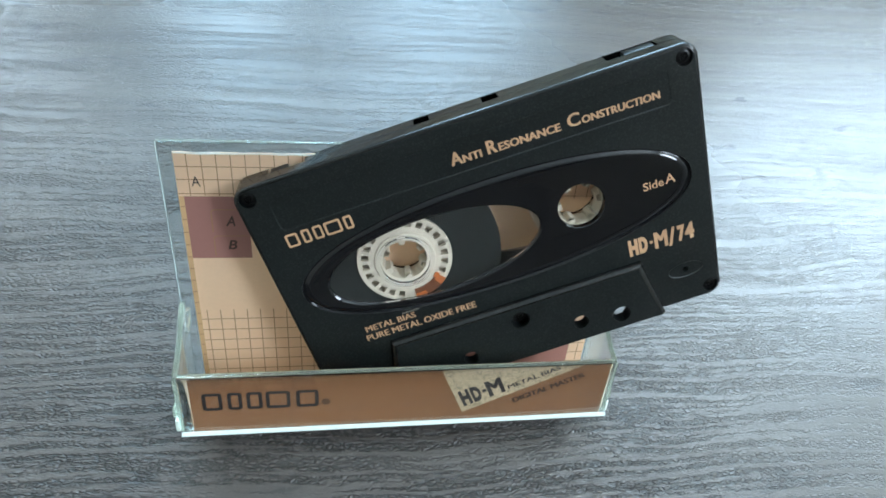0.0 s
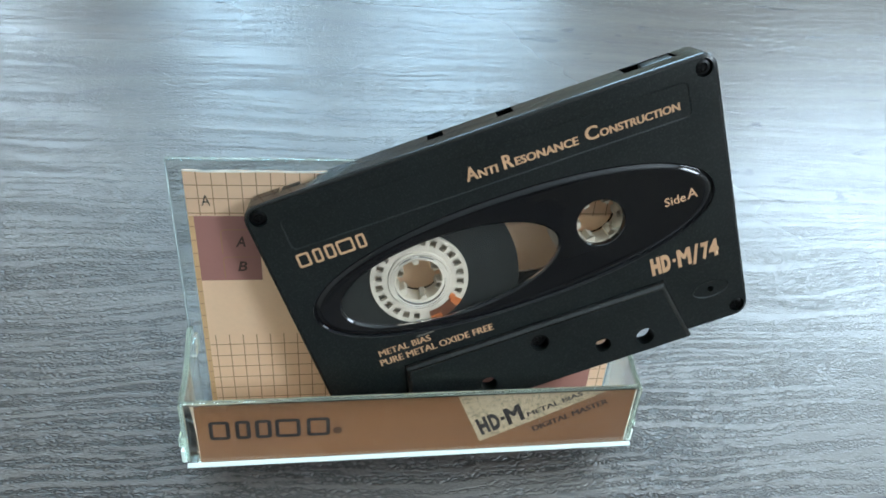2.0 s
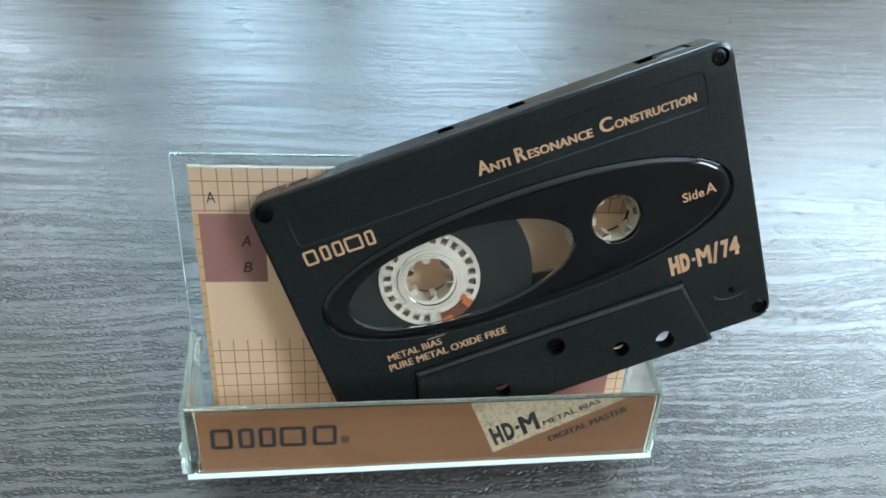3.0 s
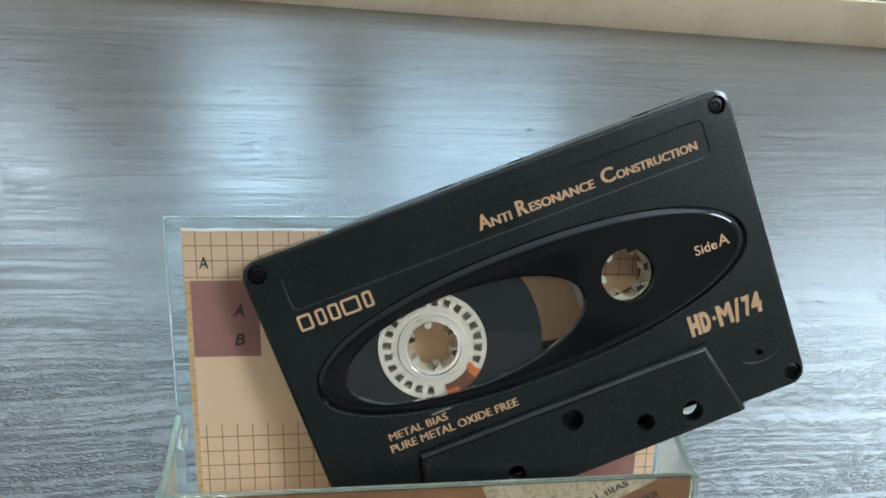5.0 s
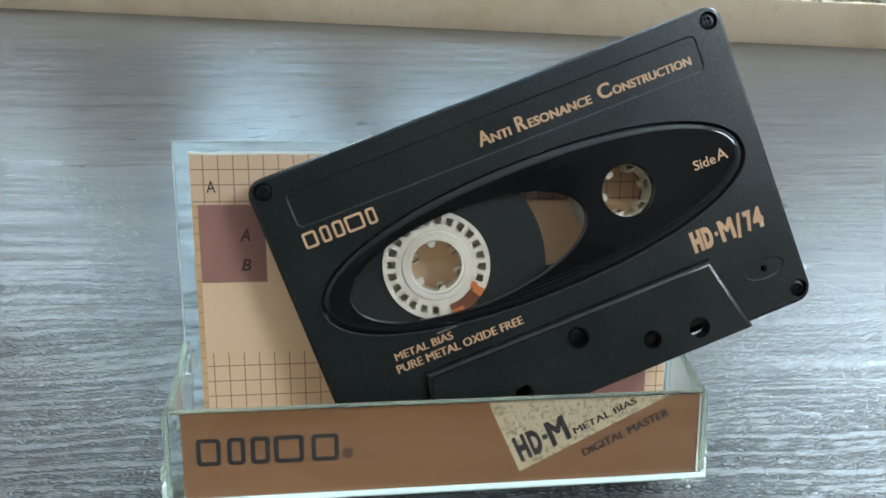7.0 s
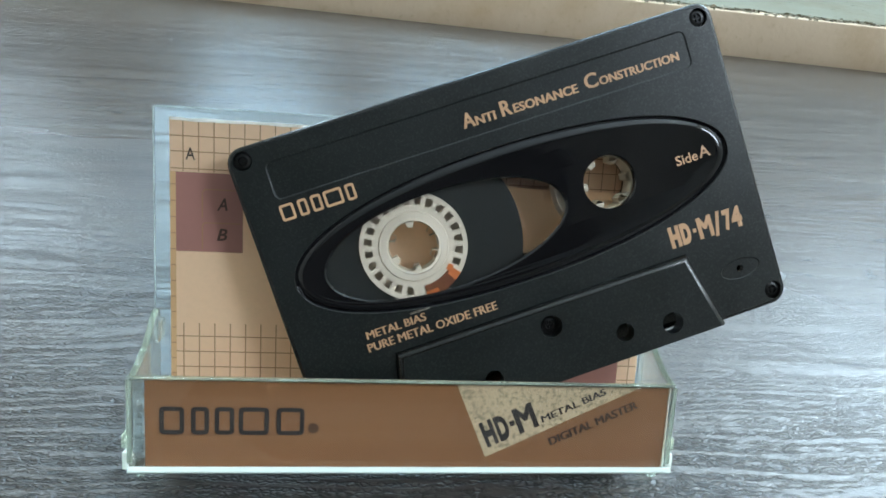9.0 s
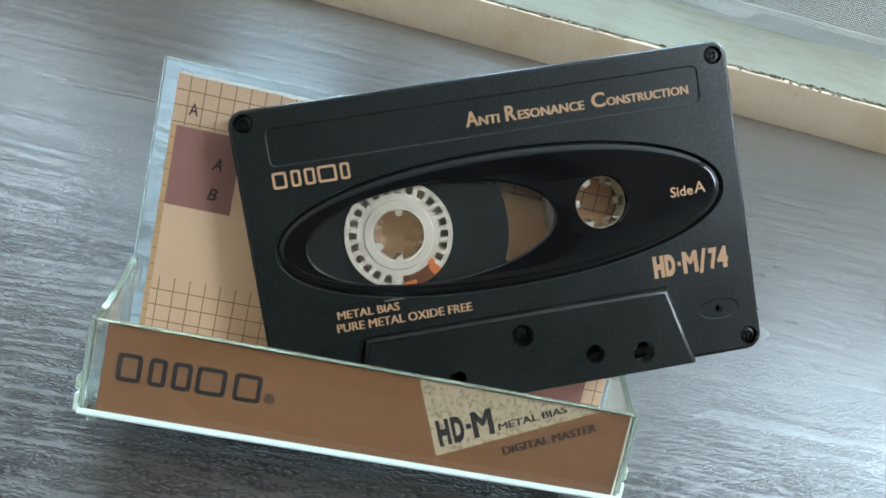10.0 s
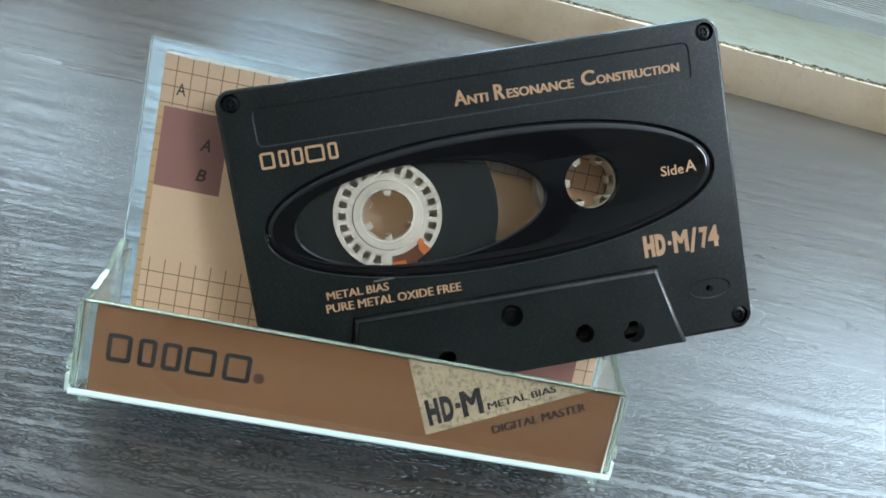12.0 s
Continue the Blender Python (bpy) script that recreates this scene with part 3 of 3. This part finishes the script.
        bmesh.ops.translate(ear, verts=ear.verts, vec=(s * 54.0 * MM, -0.8 * MM, 1.5 * MM))
        see_through(part("hinge_ear", ear, RIM_CLEAR, wall))
        see_through(part("inner_rib", soft_box(*sorted((s * (a - 0.1), s * (a - 1.1))), 1.6, 6.4, 27.2, 31.4, 0.3), SIDE_CLEAR, wall))
        # strips added on the moulding edges, their edge glow put into the colour
        pe = 53.2 if s < 0 else 53.9
        part("edge_rim", soft_box(*sorted((s * (pe + 0.03), s * (pe + 0.23))), 6.9, 7.8, 3.6, 73.9, 0.1), PANEL_EDGE, case, "polished clear edge")
        part("edge_rim", soft_box(*sorted((s * (a + 0.15), s * (b - 0.05))), -10.8, -9.85, 7.6, 24.0, 0.2), RIM_CLEAR, case, "added edge strip tinted for the mint edge glow")
        for (ya, za), (yb, zb) in zip(prof[3:], prof[4:]):
            bm = bmesh.new()
            vs = [bm.verts.new((s * x * MM, y * MM, (z + dz) * MM)) for x in (a, b + 0.03) for y, z in ((ya, za), (yb, zb)) for dz in (0.03, 0.22)]
            for f in ((0, 1, 3, 2), (4, 6, 7, 5), (0, 4, 5, 1), (2, 3, 7, 6), (0, 2, 6, 4), (1, 5, 7, 3)):
                bm.faces.new([vs[i] for i in f])
            part("edge_rim", bm, RIM_CLEAR, case, "added edge strip tinted for the mint edge glow")
    part("edge_rim", soft_box(-52.2, 51.9, -10.85, -9.7, 24.22, 24.65, 0.12), RIM_CLEAR, case, "added edge strip tinted for the mint edge glow")
    part("edge_rim", soft_box(-53.2, 53.9, 6.85, 7.85, 74.02, 74.3, 0.1), PANEL_EDGE, case, "polished clear edge")
    return case


def build_card():
    card = thing("inlay_card", CASE, "folded peach and copper printed paper card in the case", "inlay card")
    t = 0.22
    rng = random.Random(2)
    # one folded strip of card: panel, spine, flap
    prof = [(CARD_Y, 71.85), (CARD_Y, 8.0)]
    prof += [(CARD_Y - 1.7 + 1.7 * math.cos(radians(a)), 8.0 - 1.7 * math.sin(radians(a))) for a in (20, 45, 70, 90)]
    prof += [(FLAP_Y + 0.9, 6.3), (FLAP_Y + 0.3, 6.5), (FLAP_Y, 7.0), (FLAP_Y, 23.9)]
    bm = bmesh.new()
    rows = []
    for k, (y, z) in enumerate(prof):
        a, b = prof[max(k - 1, 0)], prof[min(k + 1, len(prof) - 1)]
        d = Vector((b[0] - a[0], b[1] - a[1])).normalized()
        n = Vector((d.y, -d.x)) * t
        wob = [rng.uniform(-0.12, 0.12) if k == 0 else 0 for _ in range(52)]
        for o in (0, 1):
            rows.append([bm.verts.new(((-50.1 + 1.99 * i) * MM, (y - n.x * o) * MM, (z - n.y * o + wob[i]) * MM)) for i in range(52)])
    for k in range(len(prof) - 1):
        for o in (0, 1):
            p, q = rows[2 * k + o], rows[2 * k + 2 + o]
            for i in range(51):
                bm.faces.new((p[i], p[i + 1], q[i + 1], q[i]))
        for i in (0, 51):
            bm.faces.new((rows[2 * k][i], rows[2 * k + 1][i], rows[2 * k + 3][i], rows[2 * k + 2][i]))
    for k in (0, len(prof) - 1):
        for i in range(51):
            bm.faces.new((rows[2 * k][i], rows[2 * k][i + 1], rows[2 * k + 1][i + 1], rows[2 * k + 1][i]))
    sheet = part("card_sheet", bm, CARD, card, "peach paper, folded twice")
    # raw white edge along the top, slightly curled forward
    bm = bmesh.new()
    lo, hi = [[bm.verts.new((x * MM, (CARD_Y - dy) * MM, (z + 0.22 * noise.noise(Vector((x * 0.25, 4, z)))) * MM)) for x in (-50.0 + 0.8 * i for i in range(127))] for dy, z in ((0.07, 71.5), (0.5, 72.1))]
    for i in range(126):
        bm.faces.new((lo[i], lo[i + 1], hi[i + 1], hi[i]))
    bmesh.ops.solidify(bm, geom=bm.faces[:], thickness=0.06 * MM)
    part("raw_edge", bm, RAW_PAPER, sheet, "white curled raw paper edge")
    y = CARD_Y - 0.05
    # printed border, track block and ruled lines on the panel
    decal("border", [(-50.05, 9), (-48.95, 9), (-48.95, 61.4), (-50.05, 61.4)], y, RIM, sheet, "tan border strip")
    decal("header_field", [(-50.05, 61.5), (51.3, 61.5), (51.3, 71.55), (-50.05, 71.55)], y, CARD, sheet)
    decal("track_block", [(-48.95, 45.3), (-35.75, 45.3), (-35.75, 61.4), (-48.95, 61.4)], y, MAUVE, sheet, "mauve printed block")
    decal("track_block", [(8.0, 9.0), (46.9, 9.0), (46.9, 33.0), (8.0, 33.0)], y, MAUVE, sheet, "mauve printed block")
    decal("border", [(46.95, 9), (51.3, 9), (51.3, 61.4), (46.95, 61.4)], y + 0.005, CARD, sheet)
    ln = bmesh.new()
    w = 0.095
    yl = y - 0.04
    for i in range(34):
        x = -47.5 + 2.99 * i
        if x < 51:
            box(ln, x - w, x + w, yl, yl + 0.02, 61.6, 71.5)
    for z in (68.55, 65.5, 62.1):
        box(ln, -50.0, 51.2, yl + 0.005, yl + 0.02, z - w, z + w)
    for i in range(17):
        x = -47.5 + 3.13 * i
        box(ln, x - w, x + w, yl, yl + 0.02, 8.5, 30.2)
    for i in range(6):
        z = 27.35 - 3.3 * i
        box(ln, -49.0, 5.0, yl + 0.005, yl + 0.02, z - w, z + w)
    for i in range(16):
        z = 58.9 - 3.3 * i
        box(ln, -50.0, -49.0, yl, yl + 0.02, z - w, z + w), box(ln, 47.0, 51.2, yl + 0.005, yl + 0.02, z - w, z + w)
    box(ln, 49.5 - w, 49.5 + w, yl, yl + 0.02, 9, 61.3)
    part("ruled_grid", ln, LINE, sheet, "thin brown ruled grid")
    lettering("A", -47.0, -45.2, 63.9, 66.3, yl - 0.03, INK, sheet)
    lettering("A", -40.9, -38.8, 53.9, 56.5, yl - 0.03, DARK_BROWN, sheet, 0.02, 0.25)
    lettering("B", -40.9, -38.8, 47.7, 50.2, yl - 0.03, DARK_BROWN, sheet, 0.02, 0.25)
    br = bmesh.new()
    for z0, z1 in ((52.3, 58.1), (45.8, 51.3)):
        box(br, -43.9, -43.65, yl, yl + 0.02, z0, z1 - 1.0), box(br, -43.1, -36.2, yl, yl + 0.02, z1 - 0.1, z1 + 0.1)
        for k in range(6):
            a = radians(90 + 15 * k)
            box(br, -42.9 + 0.9 * math.cos(a) - 0.13, -42.9 + 0.9 * math.cos(a) + 0.13, yl, yl + 0.02, z1 - 0.95 + 0.95 * math.sin(a) - 0.13, z1 - 0.95 + 0.95 * math.sin(a) + 0.13)
    part("track_bracket", br, LINE, sheet)
    # flap print
    f = FLAP_Y - t - 0.03
    fl = decal("flap_print", [(-50.1, 6.45), (51.3, 6.45), (51.3, 23.8), (-50.1, 23.8)], f - 0.03, FLAP, card, "copper brown printed flap")
    decal("label_wedge", [(8.1, 23.75), (14.6, 9.0), (45.2, 23.75)], f - 0.08, CREAM, fl, "speckled cream wedge")
    fy = f - 0.13
    for x0, x1 in ((-47.5, -43.0), (-41.8, -38.5), (-37.5, -33.9), (-33.1, -27.5), (-26.1, -20.9)):
        hollow("maker_mark", x0, x1, 13.3, 18.75, 0.85, fy, INK, fl, "plain dark maker's mark frame")
    decal("maker_mark", circle(-19.2, 14.7, 1.05, 20), fy, MARK, fl)
    turn = 24.4
    c, s = math.cos(radians(turn)), math.sin(radians(turn))
    for body, a, b, z0, z1, bold in (("H", 0.0, 2.5, 0.0, 5.4, 0.06), ("D", 2.9, 5.3, 0.0, 5.4, 0.06), ("-", 5.7, 6.7, 2.2, 3.3, 0.0), ("M", 7.2, 10.9, 0.0, 5.4, 0.0)):
        x, z = 15.0 + a * c - z0 * s, 11.0 + a * s + z0 * c
        lettering(body, x, x + b - a, z, z + z1 - z0, fy, INK, fl, bold, 0, turn, heavy=0.24 if body == "M" else 0.0)
    lettering("METAL BIAS", 25.8, 39.7, 16.3, 17.75, fy, INK, fl, 0.0, 0, 25.5, heavy=0.08)
    lettering("DIGITAL MASTER", 27.8, 46.9, 11.5, 13.2, fy, DARK_BROWN, fl, 0.0, 0, 24.8, heavy=0.13)
    return card


# ---- the cassette: x across, y back from its face, z up ----
CASSETTE = Matrix(((0.93458, 0.02246, -0.35503, 0.019672), (0.14651, 0.88513, 0.44167, 0.018619), (0.32416, -0.46479, 0.82394, 0.050743), (0, 0, 0, 1)))
HUB = ((-21.0, 3.2), (20.5, 3.25))
SCREWS = ((-47.1, 29.2), (47.2, 29.0), (47.5, -29.0), (-47.1, -28.9))
HOLES = ((14.3, -26.8, 1.9), (-14.0, -27.2, 1.9), (24.35, -28.2, 2.2), (-24.3, -28.5, 2.2))
GAPS = ((-42.0, -33.7), (-9.4, -6.0), (5.7, 9.2), (32.8, 43.8))


def reel(m, parent):
    ax = new("reel")
    ax.parent, ax.matrix_local = parent, m
    ax.empty_display_size = 0.005
    return ax


def build_cassette():
    cas = thing("audio_cassette", CASSETTE, "black audio cassette with oval window leaning in the open case", "audio cassette")
    stops = [x for g in GAPS for x in g]

    def outline(inset):
        return rounded(-50.2 + inset, 50.2 - inset, -31.9 + inset, 31.9 - inset, 3.2 - inset * 0.5, 6, stops, (-33.5, 33.5))

    def badge(inset):
        return oval(0.35, 3.1, 45.75 - inset, 13.9 - inset, 120, 2.12)

    window = oval(-14.2, 2.6, 25.3, 10.1, 96, 2.05)
    window_b = oval(14.2, 2.6, 25.3, 10.1, 96, 2.05)
    label_field = rounded(-43.5, 43.6, 20.0, 27.6, 1.4)
    pins = ((41.9, -22.4), (-41.9, -22.4))
    pin_field = [oval(x, z, 4.3, 2.1, 40) for x, z in pins]
    def mouth(a, b, ya, yb):
        """The open edge along which the tape runs."""
        return a[1] < -29 and b[1] < -29 and max(abs(a[0]), abs(b[0])) < 34 and max(ya, yb) > 1.7 and min(ya, yb) < 7.0

    # front half
    bm = bmesh.new()
    wells = [circle(x, z, 1.85, 28) for x, z in SCREWS]
    through_holes = [circle(x, z, r + 0.3, 28) for x, z, r in HOLES] + [circle(0.2, -20.6, 2.55, 28)]
    fill(bm, [outline(0.8), badge(0), label_field] + wells + pin_field + through_holes, 0)
    loft(bm, [(badge(0), 0), (badge(0), 1.4)])
    inner = rounded(-43.2, 43.3, 20.3, 27.3, 1.1)
    loft(bm, [(label_field, 0), (inner, 0.10)])
    fill(bm, [inner], 0.10)
    for w, (x, z) in zip(wells, SCREWS):
        loft(bm, [(w, 0), (w, 1.5)])
        fill(bm, [w], 1.5)
    for w, (x, z) in zip(pin_field, pins):
        low = oval(x, z, 4.1, 1.9, 40)
        pin = circle(x, z, 0.75, 40)
        loft(bm, [(w, 0), (low, 0.18)])
        fill(bm, [low, pin], 0.18)
        loft(bm, [(pin, 0.18), (pin, 1.6)])
    fill(bm, [outline(0.5), badge(0)] + [circle(x, z, 0.75, 24) for x, z in pins] + through_holes, 1.6)
    front = part("front_shell", bm, BLACK, cas, "fine-grained matt black shell half", 9)
    bm = bmesh.new()
    loft(bm, [(outline(0.8), 0), (outline(0.34), 0.12), (outline(0.1), 0.38), (outline(0), 0.8), (outline(0), 1.65), (outline(0), 4.25), (outline(0.2), 4.35)], mouth)
    part("edge_band", bm, SHELL_SIDE, front, "smooth glossier rounded edge", 9)
    # back half, with gaps along the top edge
    bm = bmesh.new()

    def in_gap(a, b, ya, yb):
        return any(g0 - 0.01 <= min(a[0], b[0]) and max(a[0], b[0]) <= g1 + 0.01 for g0, g1 in GAPS) and a[1] > 30 and 4.4 < max(ya, yb) < 8.65

    loft(bm, [(outline(0.2), 4.37), (outline(0), 4.47), (outline(0), 7.05), (outline(0), 8.15), (outline(0.55), 8.7)], lambda *q: in_gap(*q) or mouth(*q))
    loft(bm, [(outline(1.5), 4.4), (outline(1.5), 8.6)], lambda *q: in_gap(*q) or mouth(*q))
    left_hole = circle(*HUB[0], 5.7)
    fill(bm, [outline(0.55), window_b, left_hole] + [circle(x, z, 3.3, 24) for x, z in pins] + [circle(x, z, r + 0.5, 28) for x, z, r in HOLES], 8.7)
    loft(bm, [(window_b, 7.4), (window_b, 8.7)]), loft(bm, [(left_hole, 7.4), (left_hole, 8.7)])
    part("back_shell", bm, SHELL_SIDE, cas, "smooth black rear shell half", 9)
    for a, b in ((-41.6, -37.6), (36.8, 43.4)):
        part("write_tab", soft_box(a, b, 4.9, 7.9, 30.2, 31.8, 0.3), BLACK, cas)
    # raised head block
    for y0, y1, sg in ((0.02, -1.65, -1), (8.68, 10.3, 1)):
        bm = bmesh.new()
        def trapezoid(inset):
            return [(-31.2 + inset, -15.8 - inset), (31.4 - inset, -15.8 - inset), (35.4 - inset, -32.15), (-35.4 + inset, -32.15)]

        hs = [circle(x, z, r, 28) for x, z, r in HOLES] + [circle(0.2, -20.6, 2.25, 28)]
        fill(bm, [trapezoid(1.3)] + hs, y1)
        for k, h in enumerate(hs):
            loft(bm, [(h, y1), (h, 1.6 if sg < 0 else 7.6)])
        if sg < 0:
            fill(bm, [hs[-1]], 1.0)
        block = part("head_block", bm, BLACK, cas, "raised matt black trapezoid", 9)
        bm = bmesh.new()
        loft(bm, [(trapezoid(1.3 * (1 - math.cos(radians(a)))), y0 + (y1 - y0) * math.sin(radians(a))) for a in range(0, 91, 15)])
        part("rounded_edge", bm, SHELL_SIDE, block, "smooth rounded edge")
    for x, z in SCREWS[:3] + ((0.2, -20.6),):
        bm = bmesh.new()
        y = 0.5 if z != -20.6 else -0.2
        n = 32
        lathe(bm, [(1.62, y + 0.5), (1.62, y + 0.15), (1.35, y), (0.9, y - 0.05), (0.75, y + 0.4), (0.02, y + 0.45), (0.02, y + 1.0), (1.62, y + 1.0)], x, z, n)
        for k in range(2):
            box(bm, x - (0.8 if k else 0.14), x + (0.8 if k else 0.14), y + 0.12, y + 0.6, z - (0.14 if k else 0.8), z + (0.14 if k else 0.8))
        part("screw", bm, STEEL, cas, "small dark cross-head screw")
    # glossy oval with its two windows
    bm = bmesh.new()
    prof = [(0.05, 0.9), (0.06, 0.03), (0.25, 0.12), (0.4, 0.36), (0.5, 0.46), (0.6, 0.44), (0.75, 0.33), (0.95, 0.22), (1.2, 0.10), (1.5, -0.01), (1.8, -0.07), (2.1, -0.09), (2.4, -0.07), (2.8, 0.0)]
    loft(bm, [(badge(i), y) for i, y in prof])
    right_hole = circle(*HUB[1], 5.55, 56)
    fill(bm, [badge(2.8), window, right_hole], 0.0)
    win_in = oval(-14.2, 2.6, 24.9, 9.75, 96, 2.05)
    loft(bm, [(window, 0.0), (win_in, 0.3), (win_in, 1.5)])
    loft(bm, [(right_hole, 0), (circle(*HUB[1], 5.35, 56), 0.25), (circle(*HUB[1], 5.35, 56), 1.5)])
    fill(bm, [badge(0.05), win_in, circle(*HUB[1], 5.35, 56)], 1.5)
    oval_part = part("oval_plate", bm, GLOSS, cas, "glossy black oval inset")
    left_ring = circle(*HUB[0], 6.6, 56)
    bm = bmesh.new()
    slab(bm, [oval(-14.2, 2.6, 24.85, 9.7, 96, 2.05), left_ring], 0.35, 1.15)
    see_through(part("window_pane", bm, PANE, oval_part, "clear oval window"))
    bm = bmesh.new()
    lathe(bm, [(6.6, 0.3), (6.3, -0.05), (5.9, 0.0), (5.6, 0.35), (5.55, 1.3), (6.6, 1.3)], *HUB[0])
    see_through(part("window_collar", bm, PANE, oval_part, "clear collar round the spindle hole"))
    bm = bmesh.new()
    slab(bm, [oval(14.2, 2.6, 25.25, 10.05, 96, 2.05), circle(*HUB[1], 5.6, 56)], 7.6, 8.4)
    see_through(part("rear_window_pane", bm, PANE, cas, "clear oval window of the other side"))
    bm = bmesh.new()
    slab(bm, [rounded(-26.0, -21.8, -9.45, -9.05, 0.18, 3)], -0.32, 0.3)
    part("window_clip", bm, BRIGHT, oval_part)
    # reels and tape
    for k, (cx, cz) in enumerate(HUB):
        ax = reel(pose(cx * MM, 0, cz * MM), cas)
        inner = []
        for i in range(180):
            a = (2 * i - (22, 57)[k]) % 60
            r = (3.85 if min(a, 60 - a) < 9.5 else 5.0) + 0.2 * k
            inner.append((r * math.cos(radians(2 * i)), r * math.sin(radians(2 * i))))
        slots = [] if k else [sector(0, 0, 8.35, 9.95, a + 3.2, a + 11.8, 4) for a in range(0, 360, 15) if not 262 < a + 7.5 < 322]
        bm = bmesh.new()
        bore = 5.0 + 0.2 * k
        plain = [(bore * math.cos(radians(2 * i)), bore * math.sin(radians(2 * i))) for i in range(180)]
        slab(bm, [circle(0, 0, 10.9, 90), plain] + slots, 2.05, 2.9)
        lathe(bm, [(7.1, 2.1), (6.9, 1.75), (6.0, 1.7), (bore + 0.1, 1.8), (bore, 2.2), (bore, 6.6), (8.2, 6.6), (8.2, 2.3)])
        lathe(bm, [(10.2, 2.4), (10.9, 2.4), (10.9, 6.3), (10.2, 6.3)])
        lathe(bm, [(8.1, 4.6), (10.3, 4.6), (10.3, 4.9), (8.1, 4.9)])
        teeth = inner
        loft(bm, [(teeth, 1.85), (teeth, 5.6)]), fill(bm, [plain, teeth], 1.85), fill(bm, [plain, teeth], 5.6)
        part("hub", bm, WHITE, ax, "ivory white toothed hub")
        if not k:
            bm = bmesh.new()
            lathe(bm, [(10.95, 2.6), (22.4, 2.6), (22.4, 6.3), (10.95, 6.3)], n=128)
            part("tape_pack", bm, TAPE, ax, "dark wound magnetic tape")
            bm = bmesh.new()
            slab(bm, [sector(0, 0, 8.3, 10.9, -93, -52, 10)], 1.9, 2.2)
            part("leader_clip", bm, BROWN, ax, "dark brown leader clip")
            bm = bmesh.new()
            slab(bm, [sector(0, 0, 7.9, 9.0, -53, -44, 5)], 1.85, 2.3), slab(bm, [sector(0, 0, 8.8, 10.85, -57, -47, 5)], 1.85, 2.3), slab(bm, [sector(0, 0, 9.6, 10.9, -93, -78, 5)], 1.85, 2.3)
            part("leader_end", bm, ORANGE, ax, "orange leader end")
    # copper print
    p = -0.05
    for x0, x1 in ((-43.5, -40.7), (-39.9, -38.0), (-37.3, -35.2), (-34.7, -31.0), (-30.3, -28.4)):
        hollow("maker_mark", x0, x1, 15.75, 19.0, 0.5, p, COPPER, front, "plain copper maker's mark frame")
    words = (("A", -4.4, -1.9, 25.05), ("NTI", -1.75, 2.3, 23.85), ("R", 3.65, 5.75, 25.1), ("ESONANCE", 6.15, 19.6, 23.9), ("C", 21.25, 23.95, 25.05), ("ONSTRUCTION", 24.3, 41.2, 23.8))
    for body, x0, x1, z1 in words:
        lettering(body, x0, x1, 22.1, z1, 0.05, COPPER, front, 0.015, heavy=0.07)
    for body, x0, x1, z0, z1, bold in (("H", 29.25, 31.4, -14.0, -9.5, 0.06), ("D", 31.7, 33.7, -14.0, -9.5, 0.06), ("-", 34.3, 35.0, -12.15, -11.35, 0.0), ("M", 35.6, 38.4, -14.0, -9.5, 0.0), ("/", 38.8, 40.5, -14.4, -9.4, 0.02), ("7", 41.1, 42.8, -14.0, -9.6, 0.05), ("4", 42.8, 45.0, -14.0, -9.6, 0.05)):
        lettering(body, x0, x1, z0, z1, p, COPPER, front, bold, heavy={"M": 0.2, "-": 0.0}.get(body, 0.06))
    lettering("METAL BIAS", -35.5, -23.2, -11.5, -9.9, p, COPPER, front, heavy=0.07)
    lettering("PURE METAL OXIDE FREE", -36.0, -8.9, -14.05, -12.35, p, COPPER, front, heavy=0.07)
    lettering("Side", 34.75, 39.5, 1.85, 3.9, p, COPPER, oval_part, 0.015)
    lettering("A", 39.8, 42.2, 2.0, 4.35, p, COPPER, oval_part, 0.015)
    return cas


build_case()
build_card()
build_cassette()
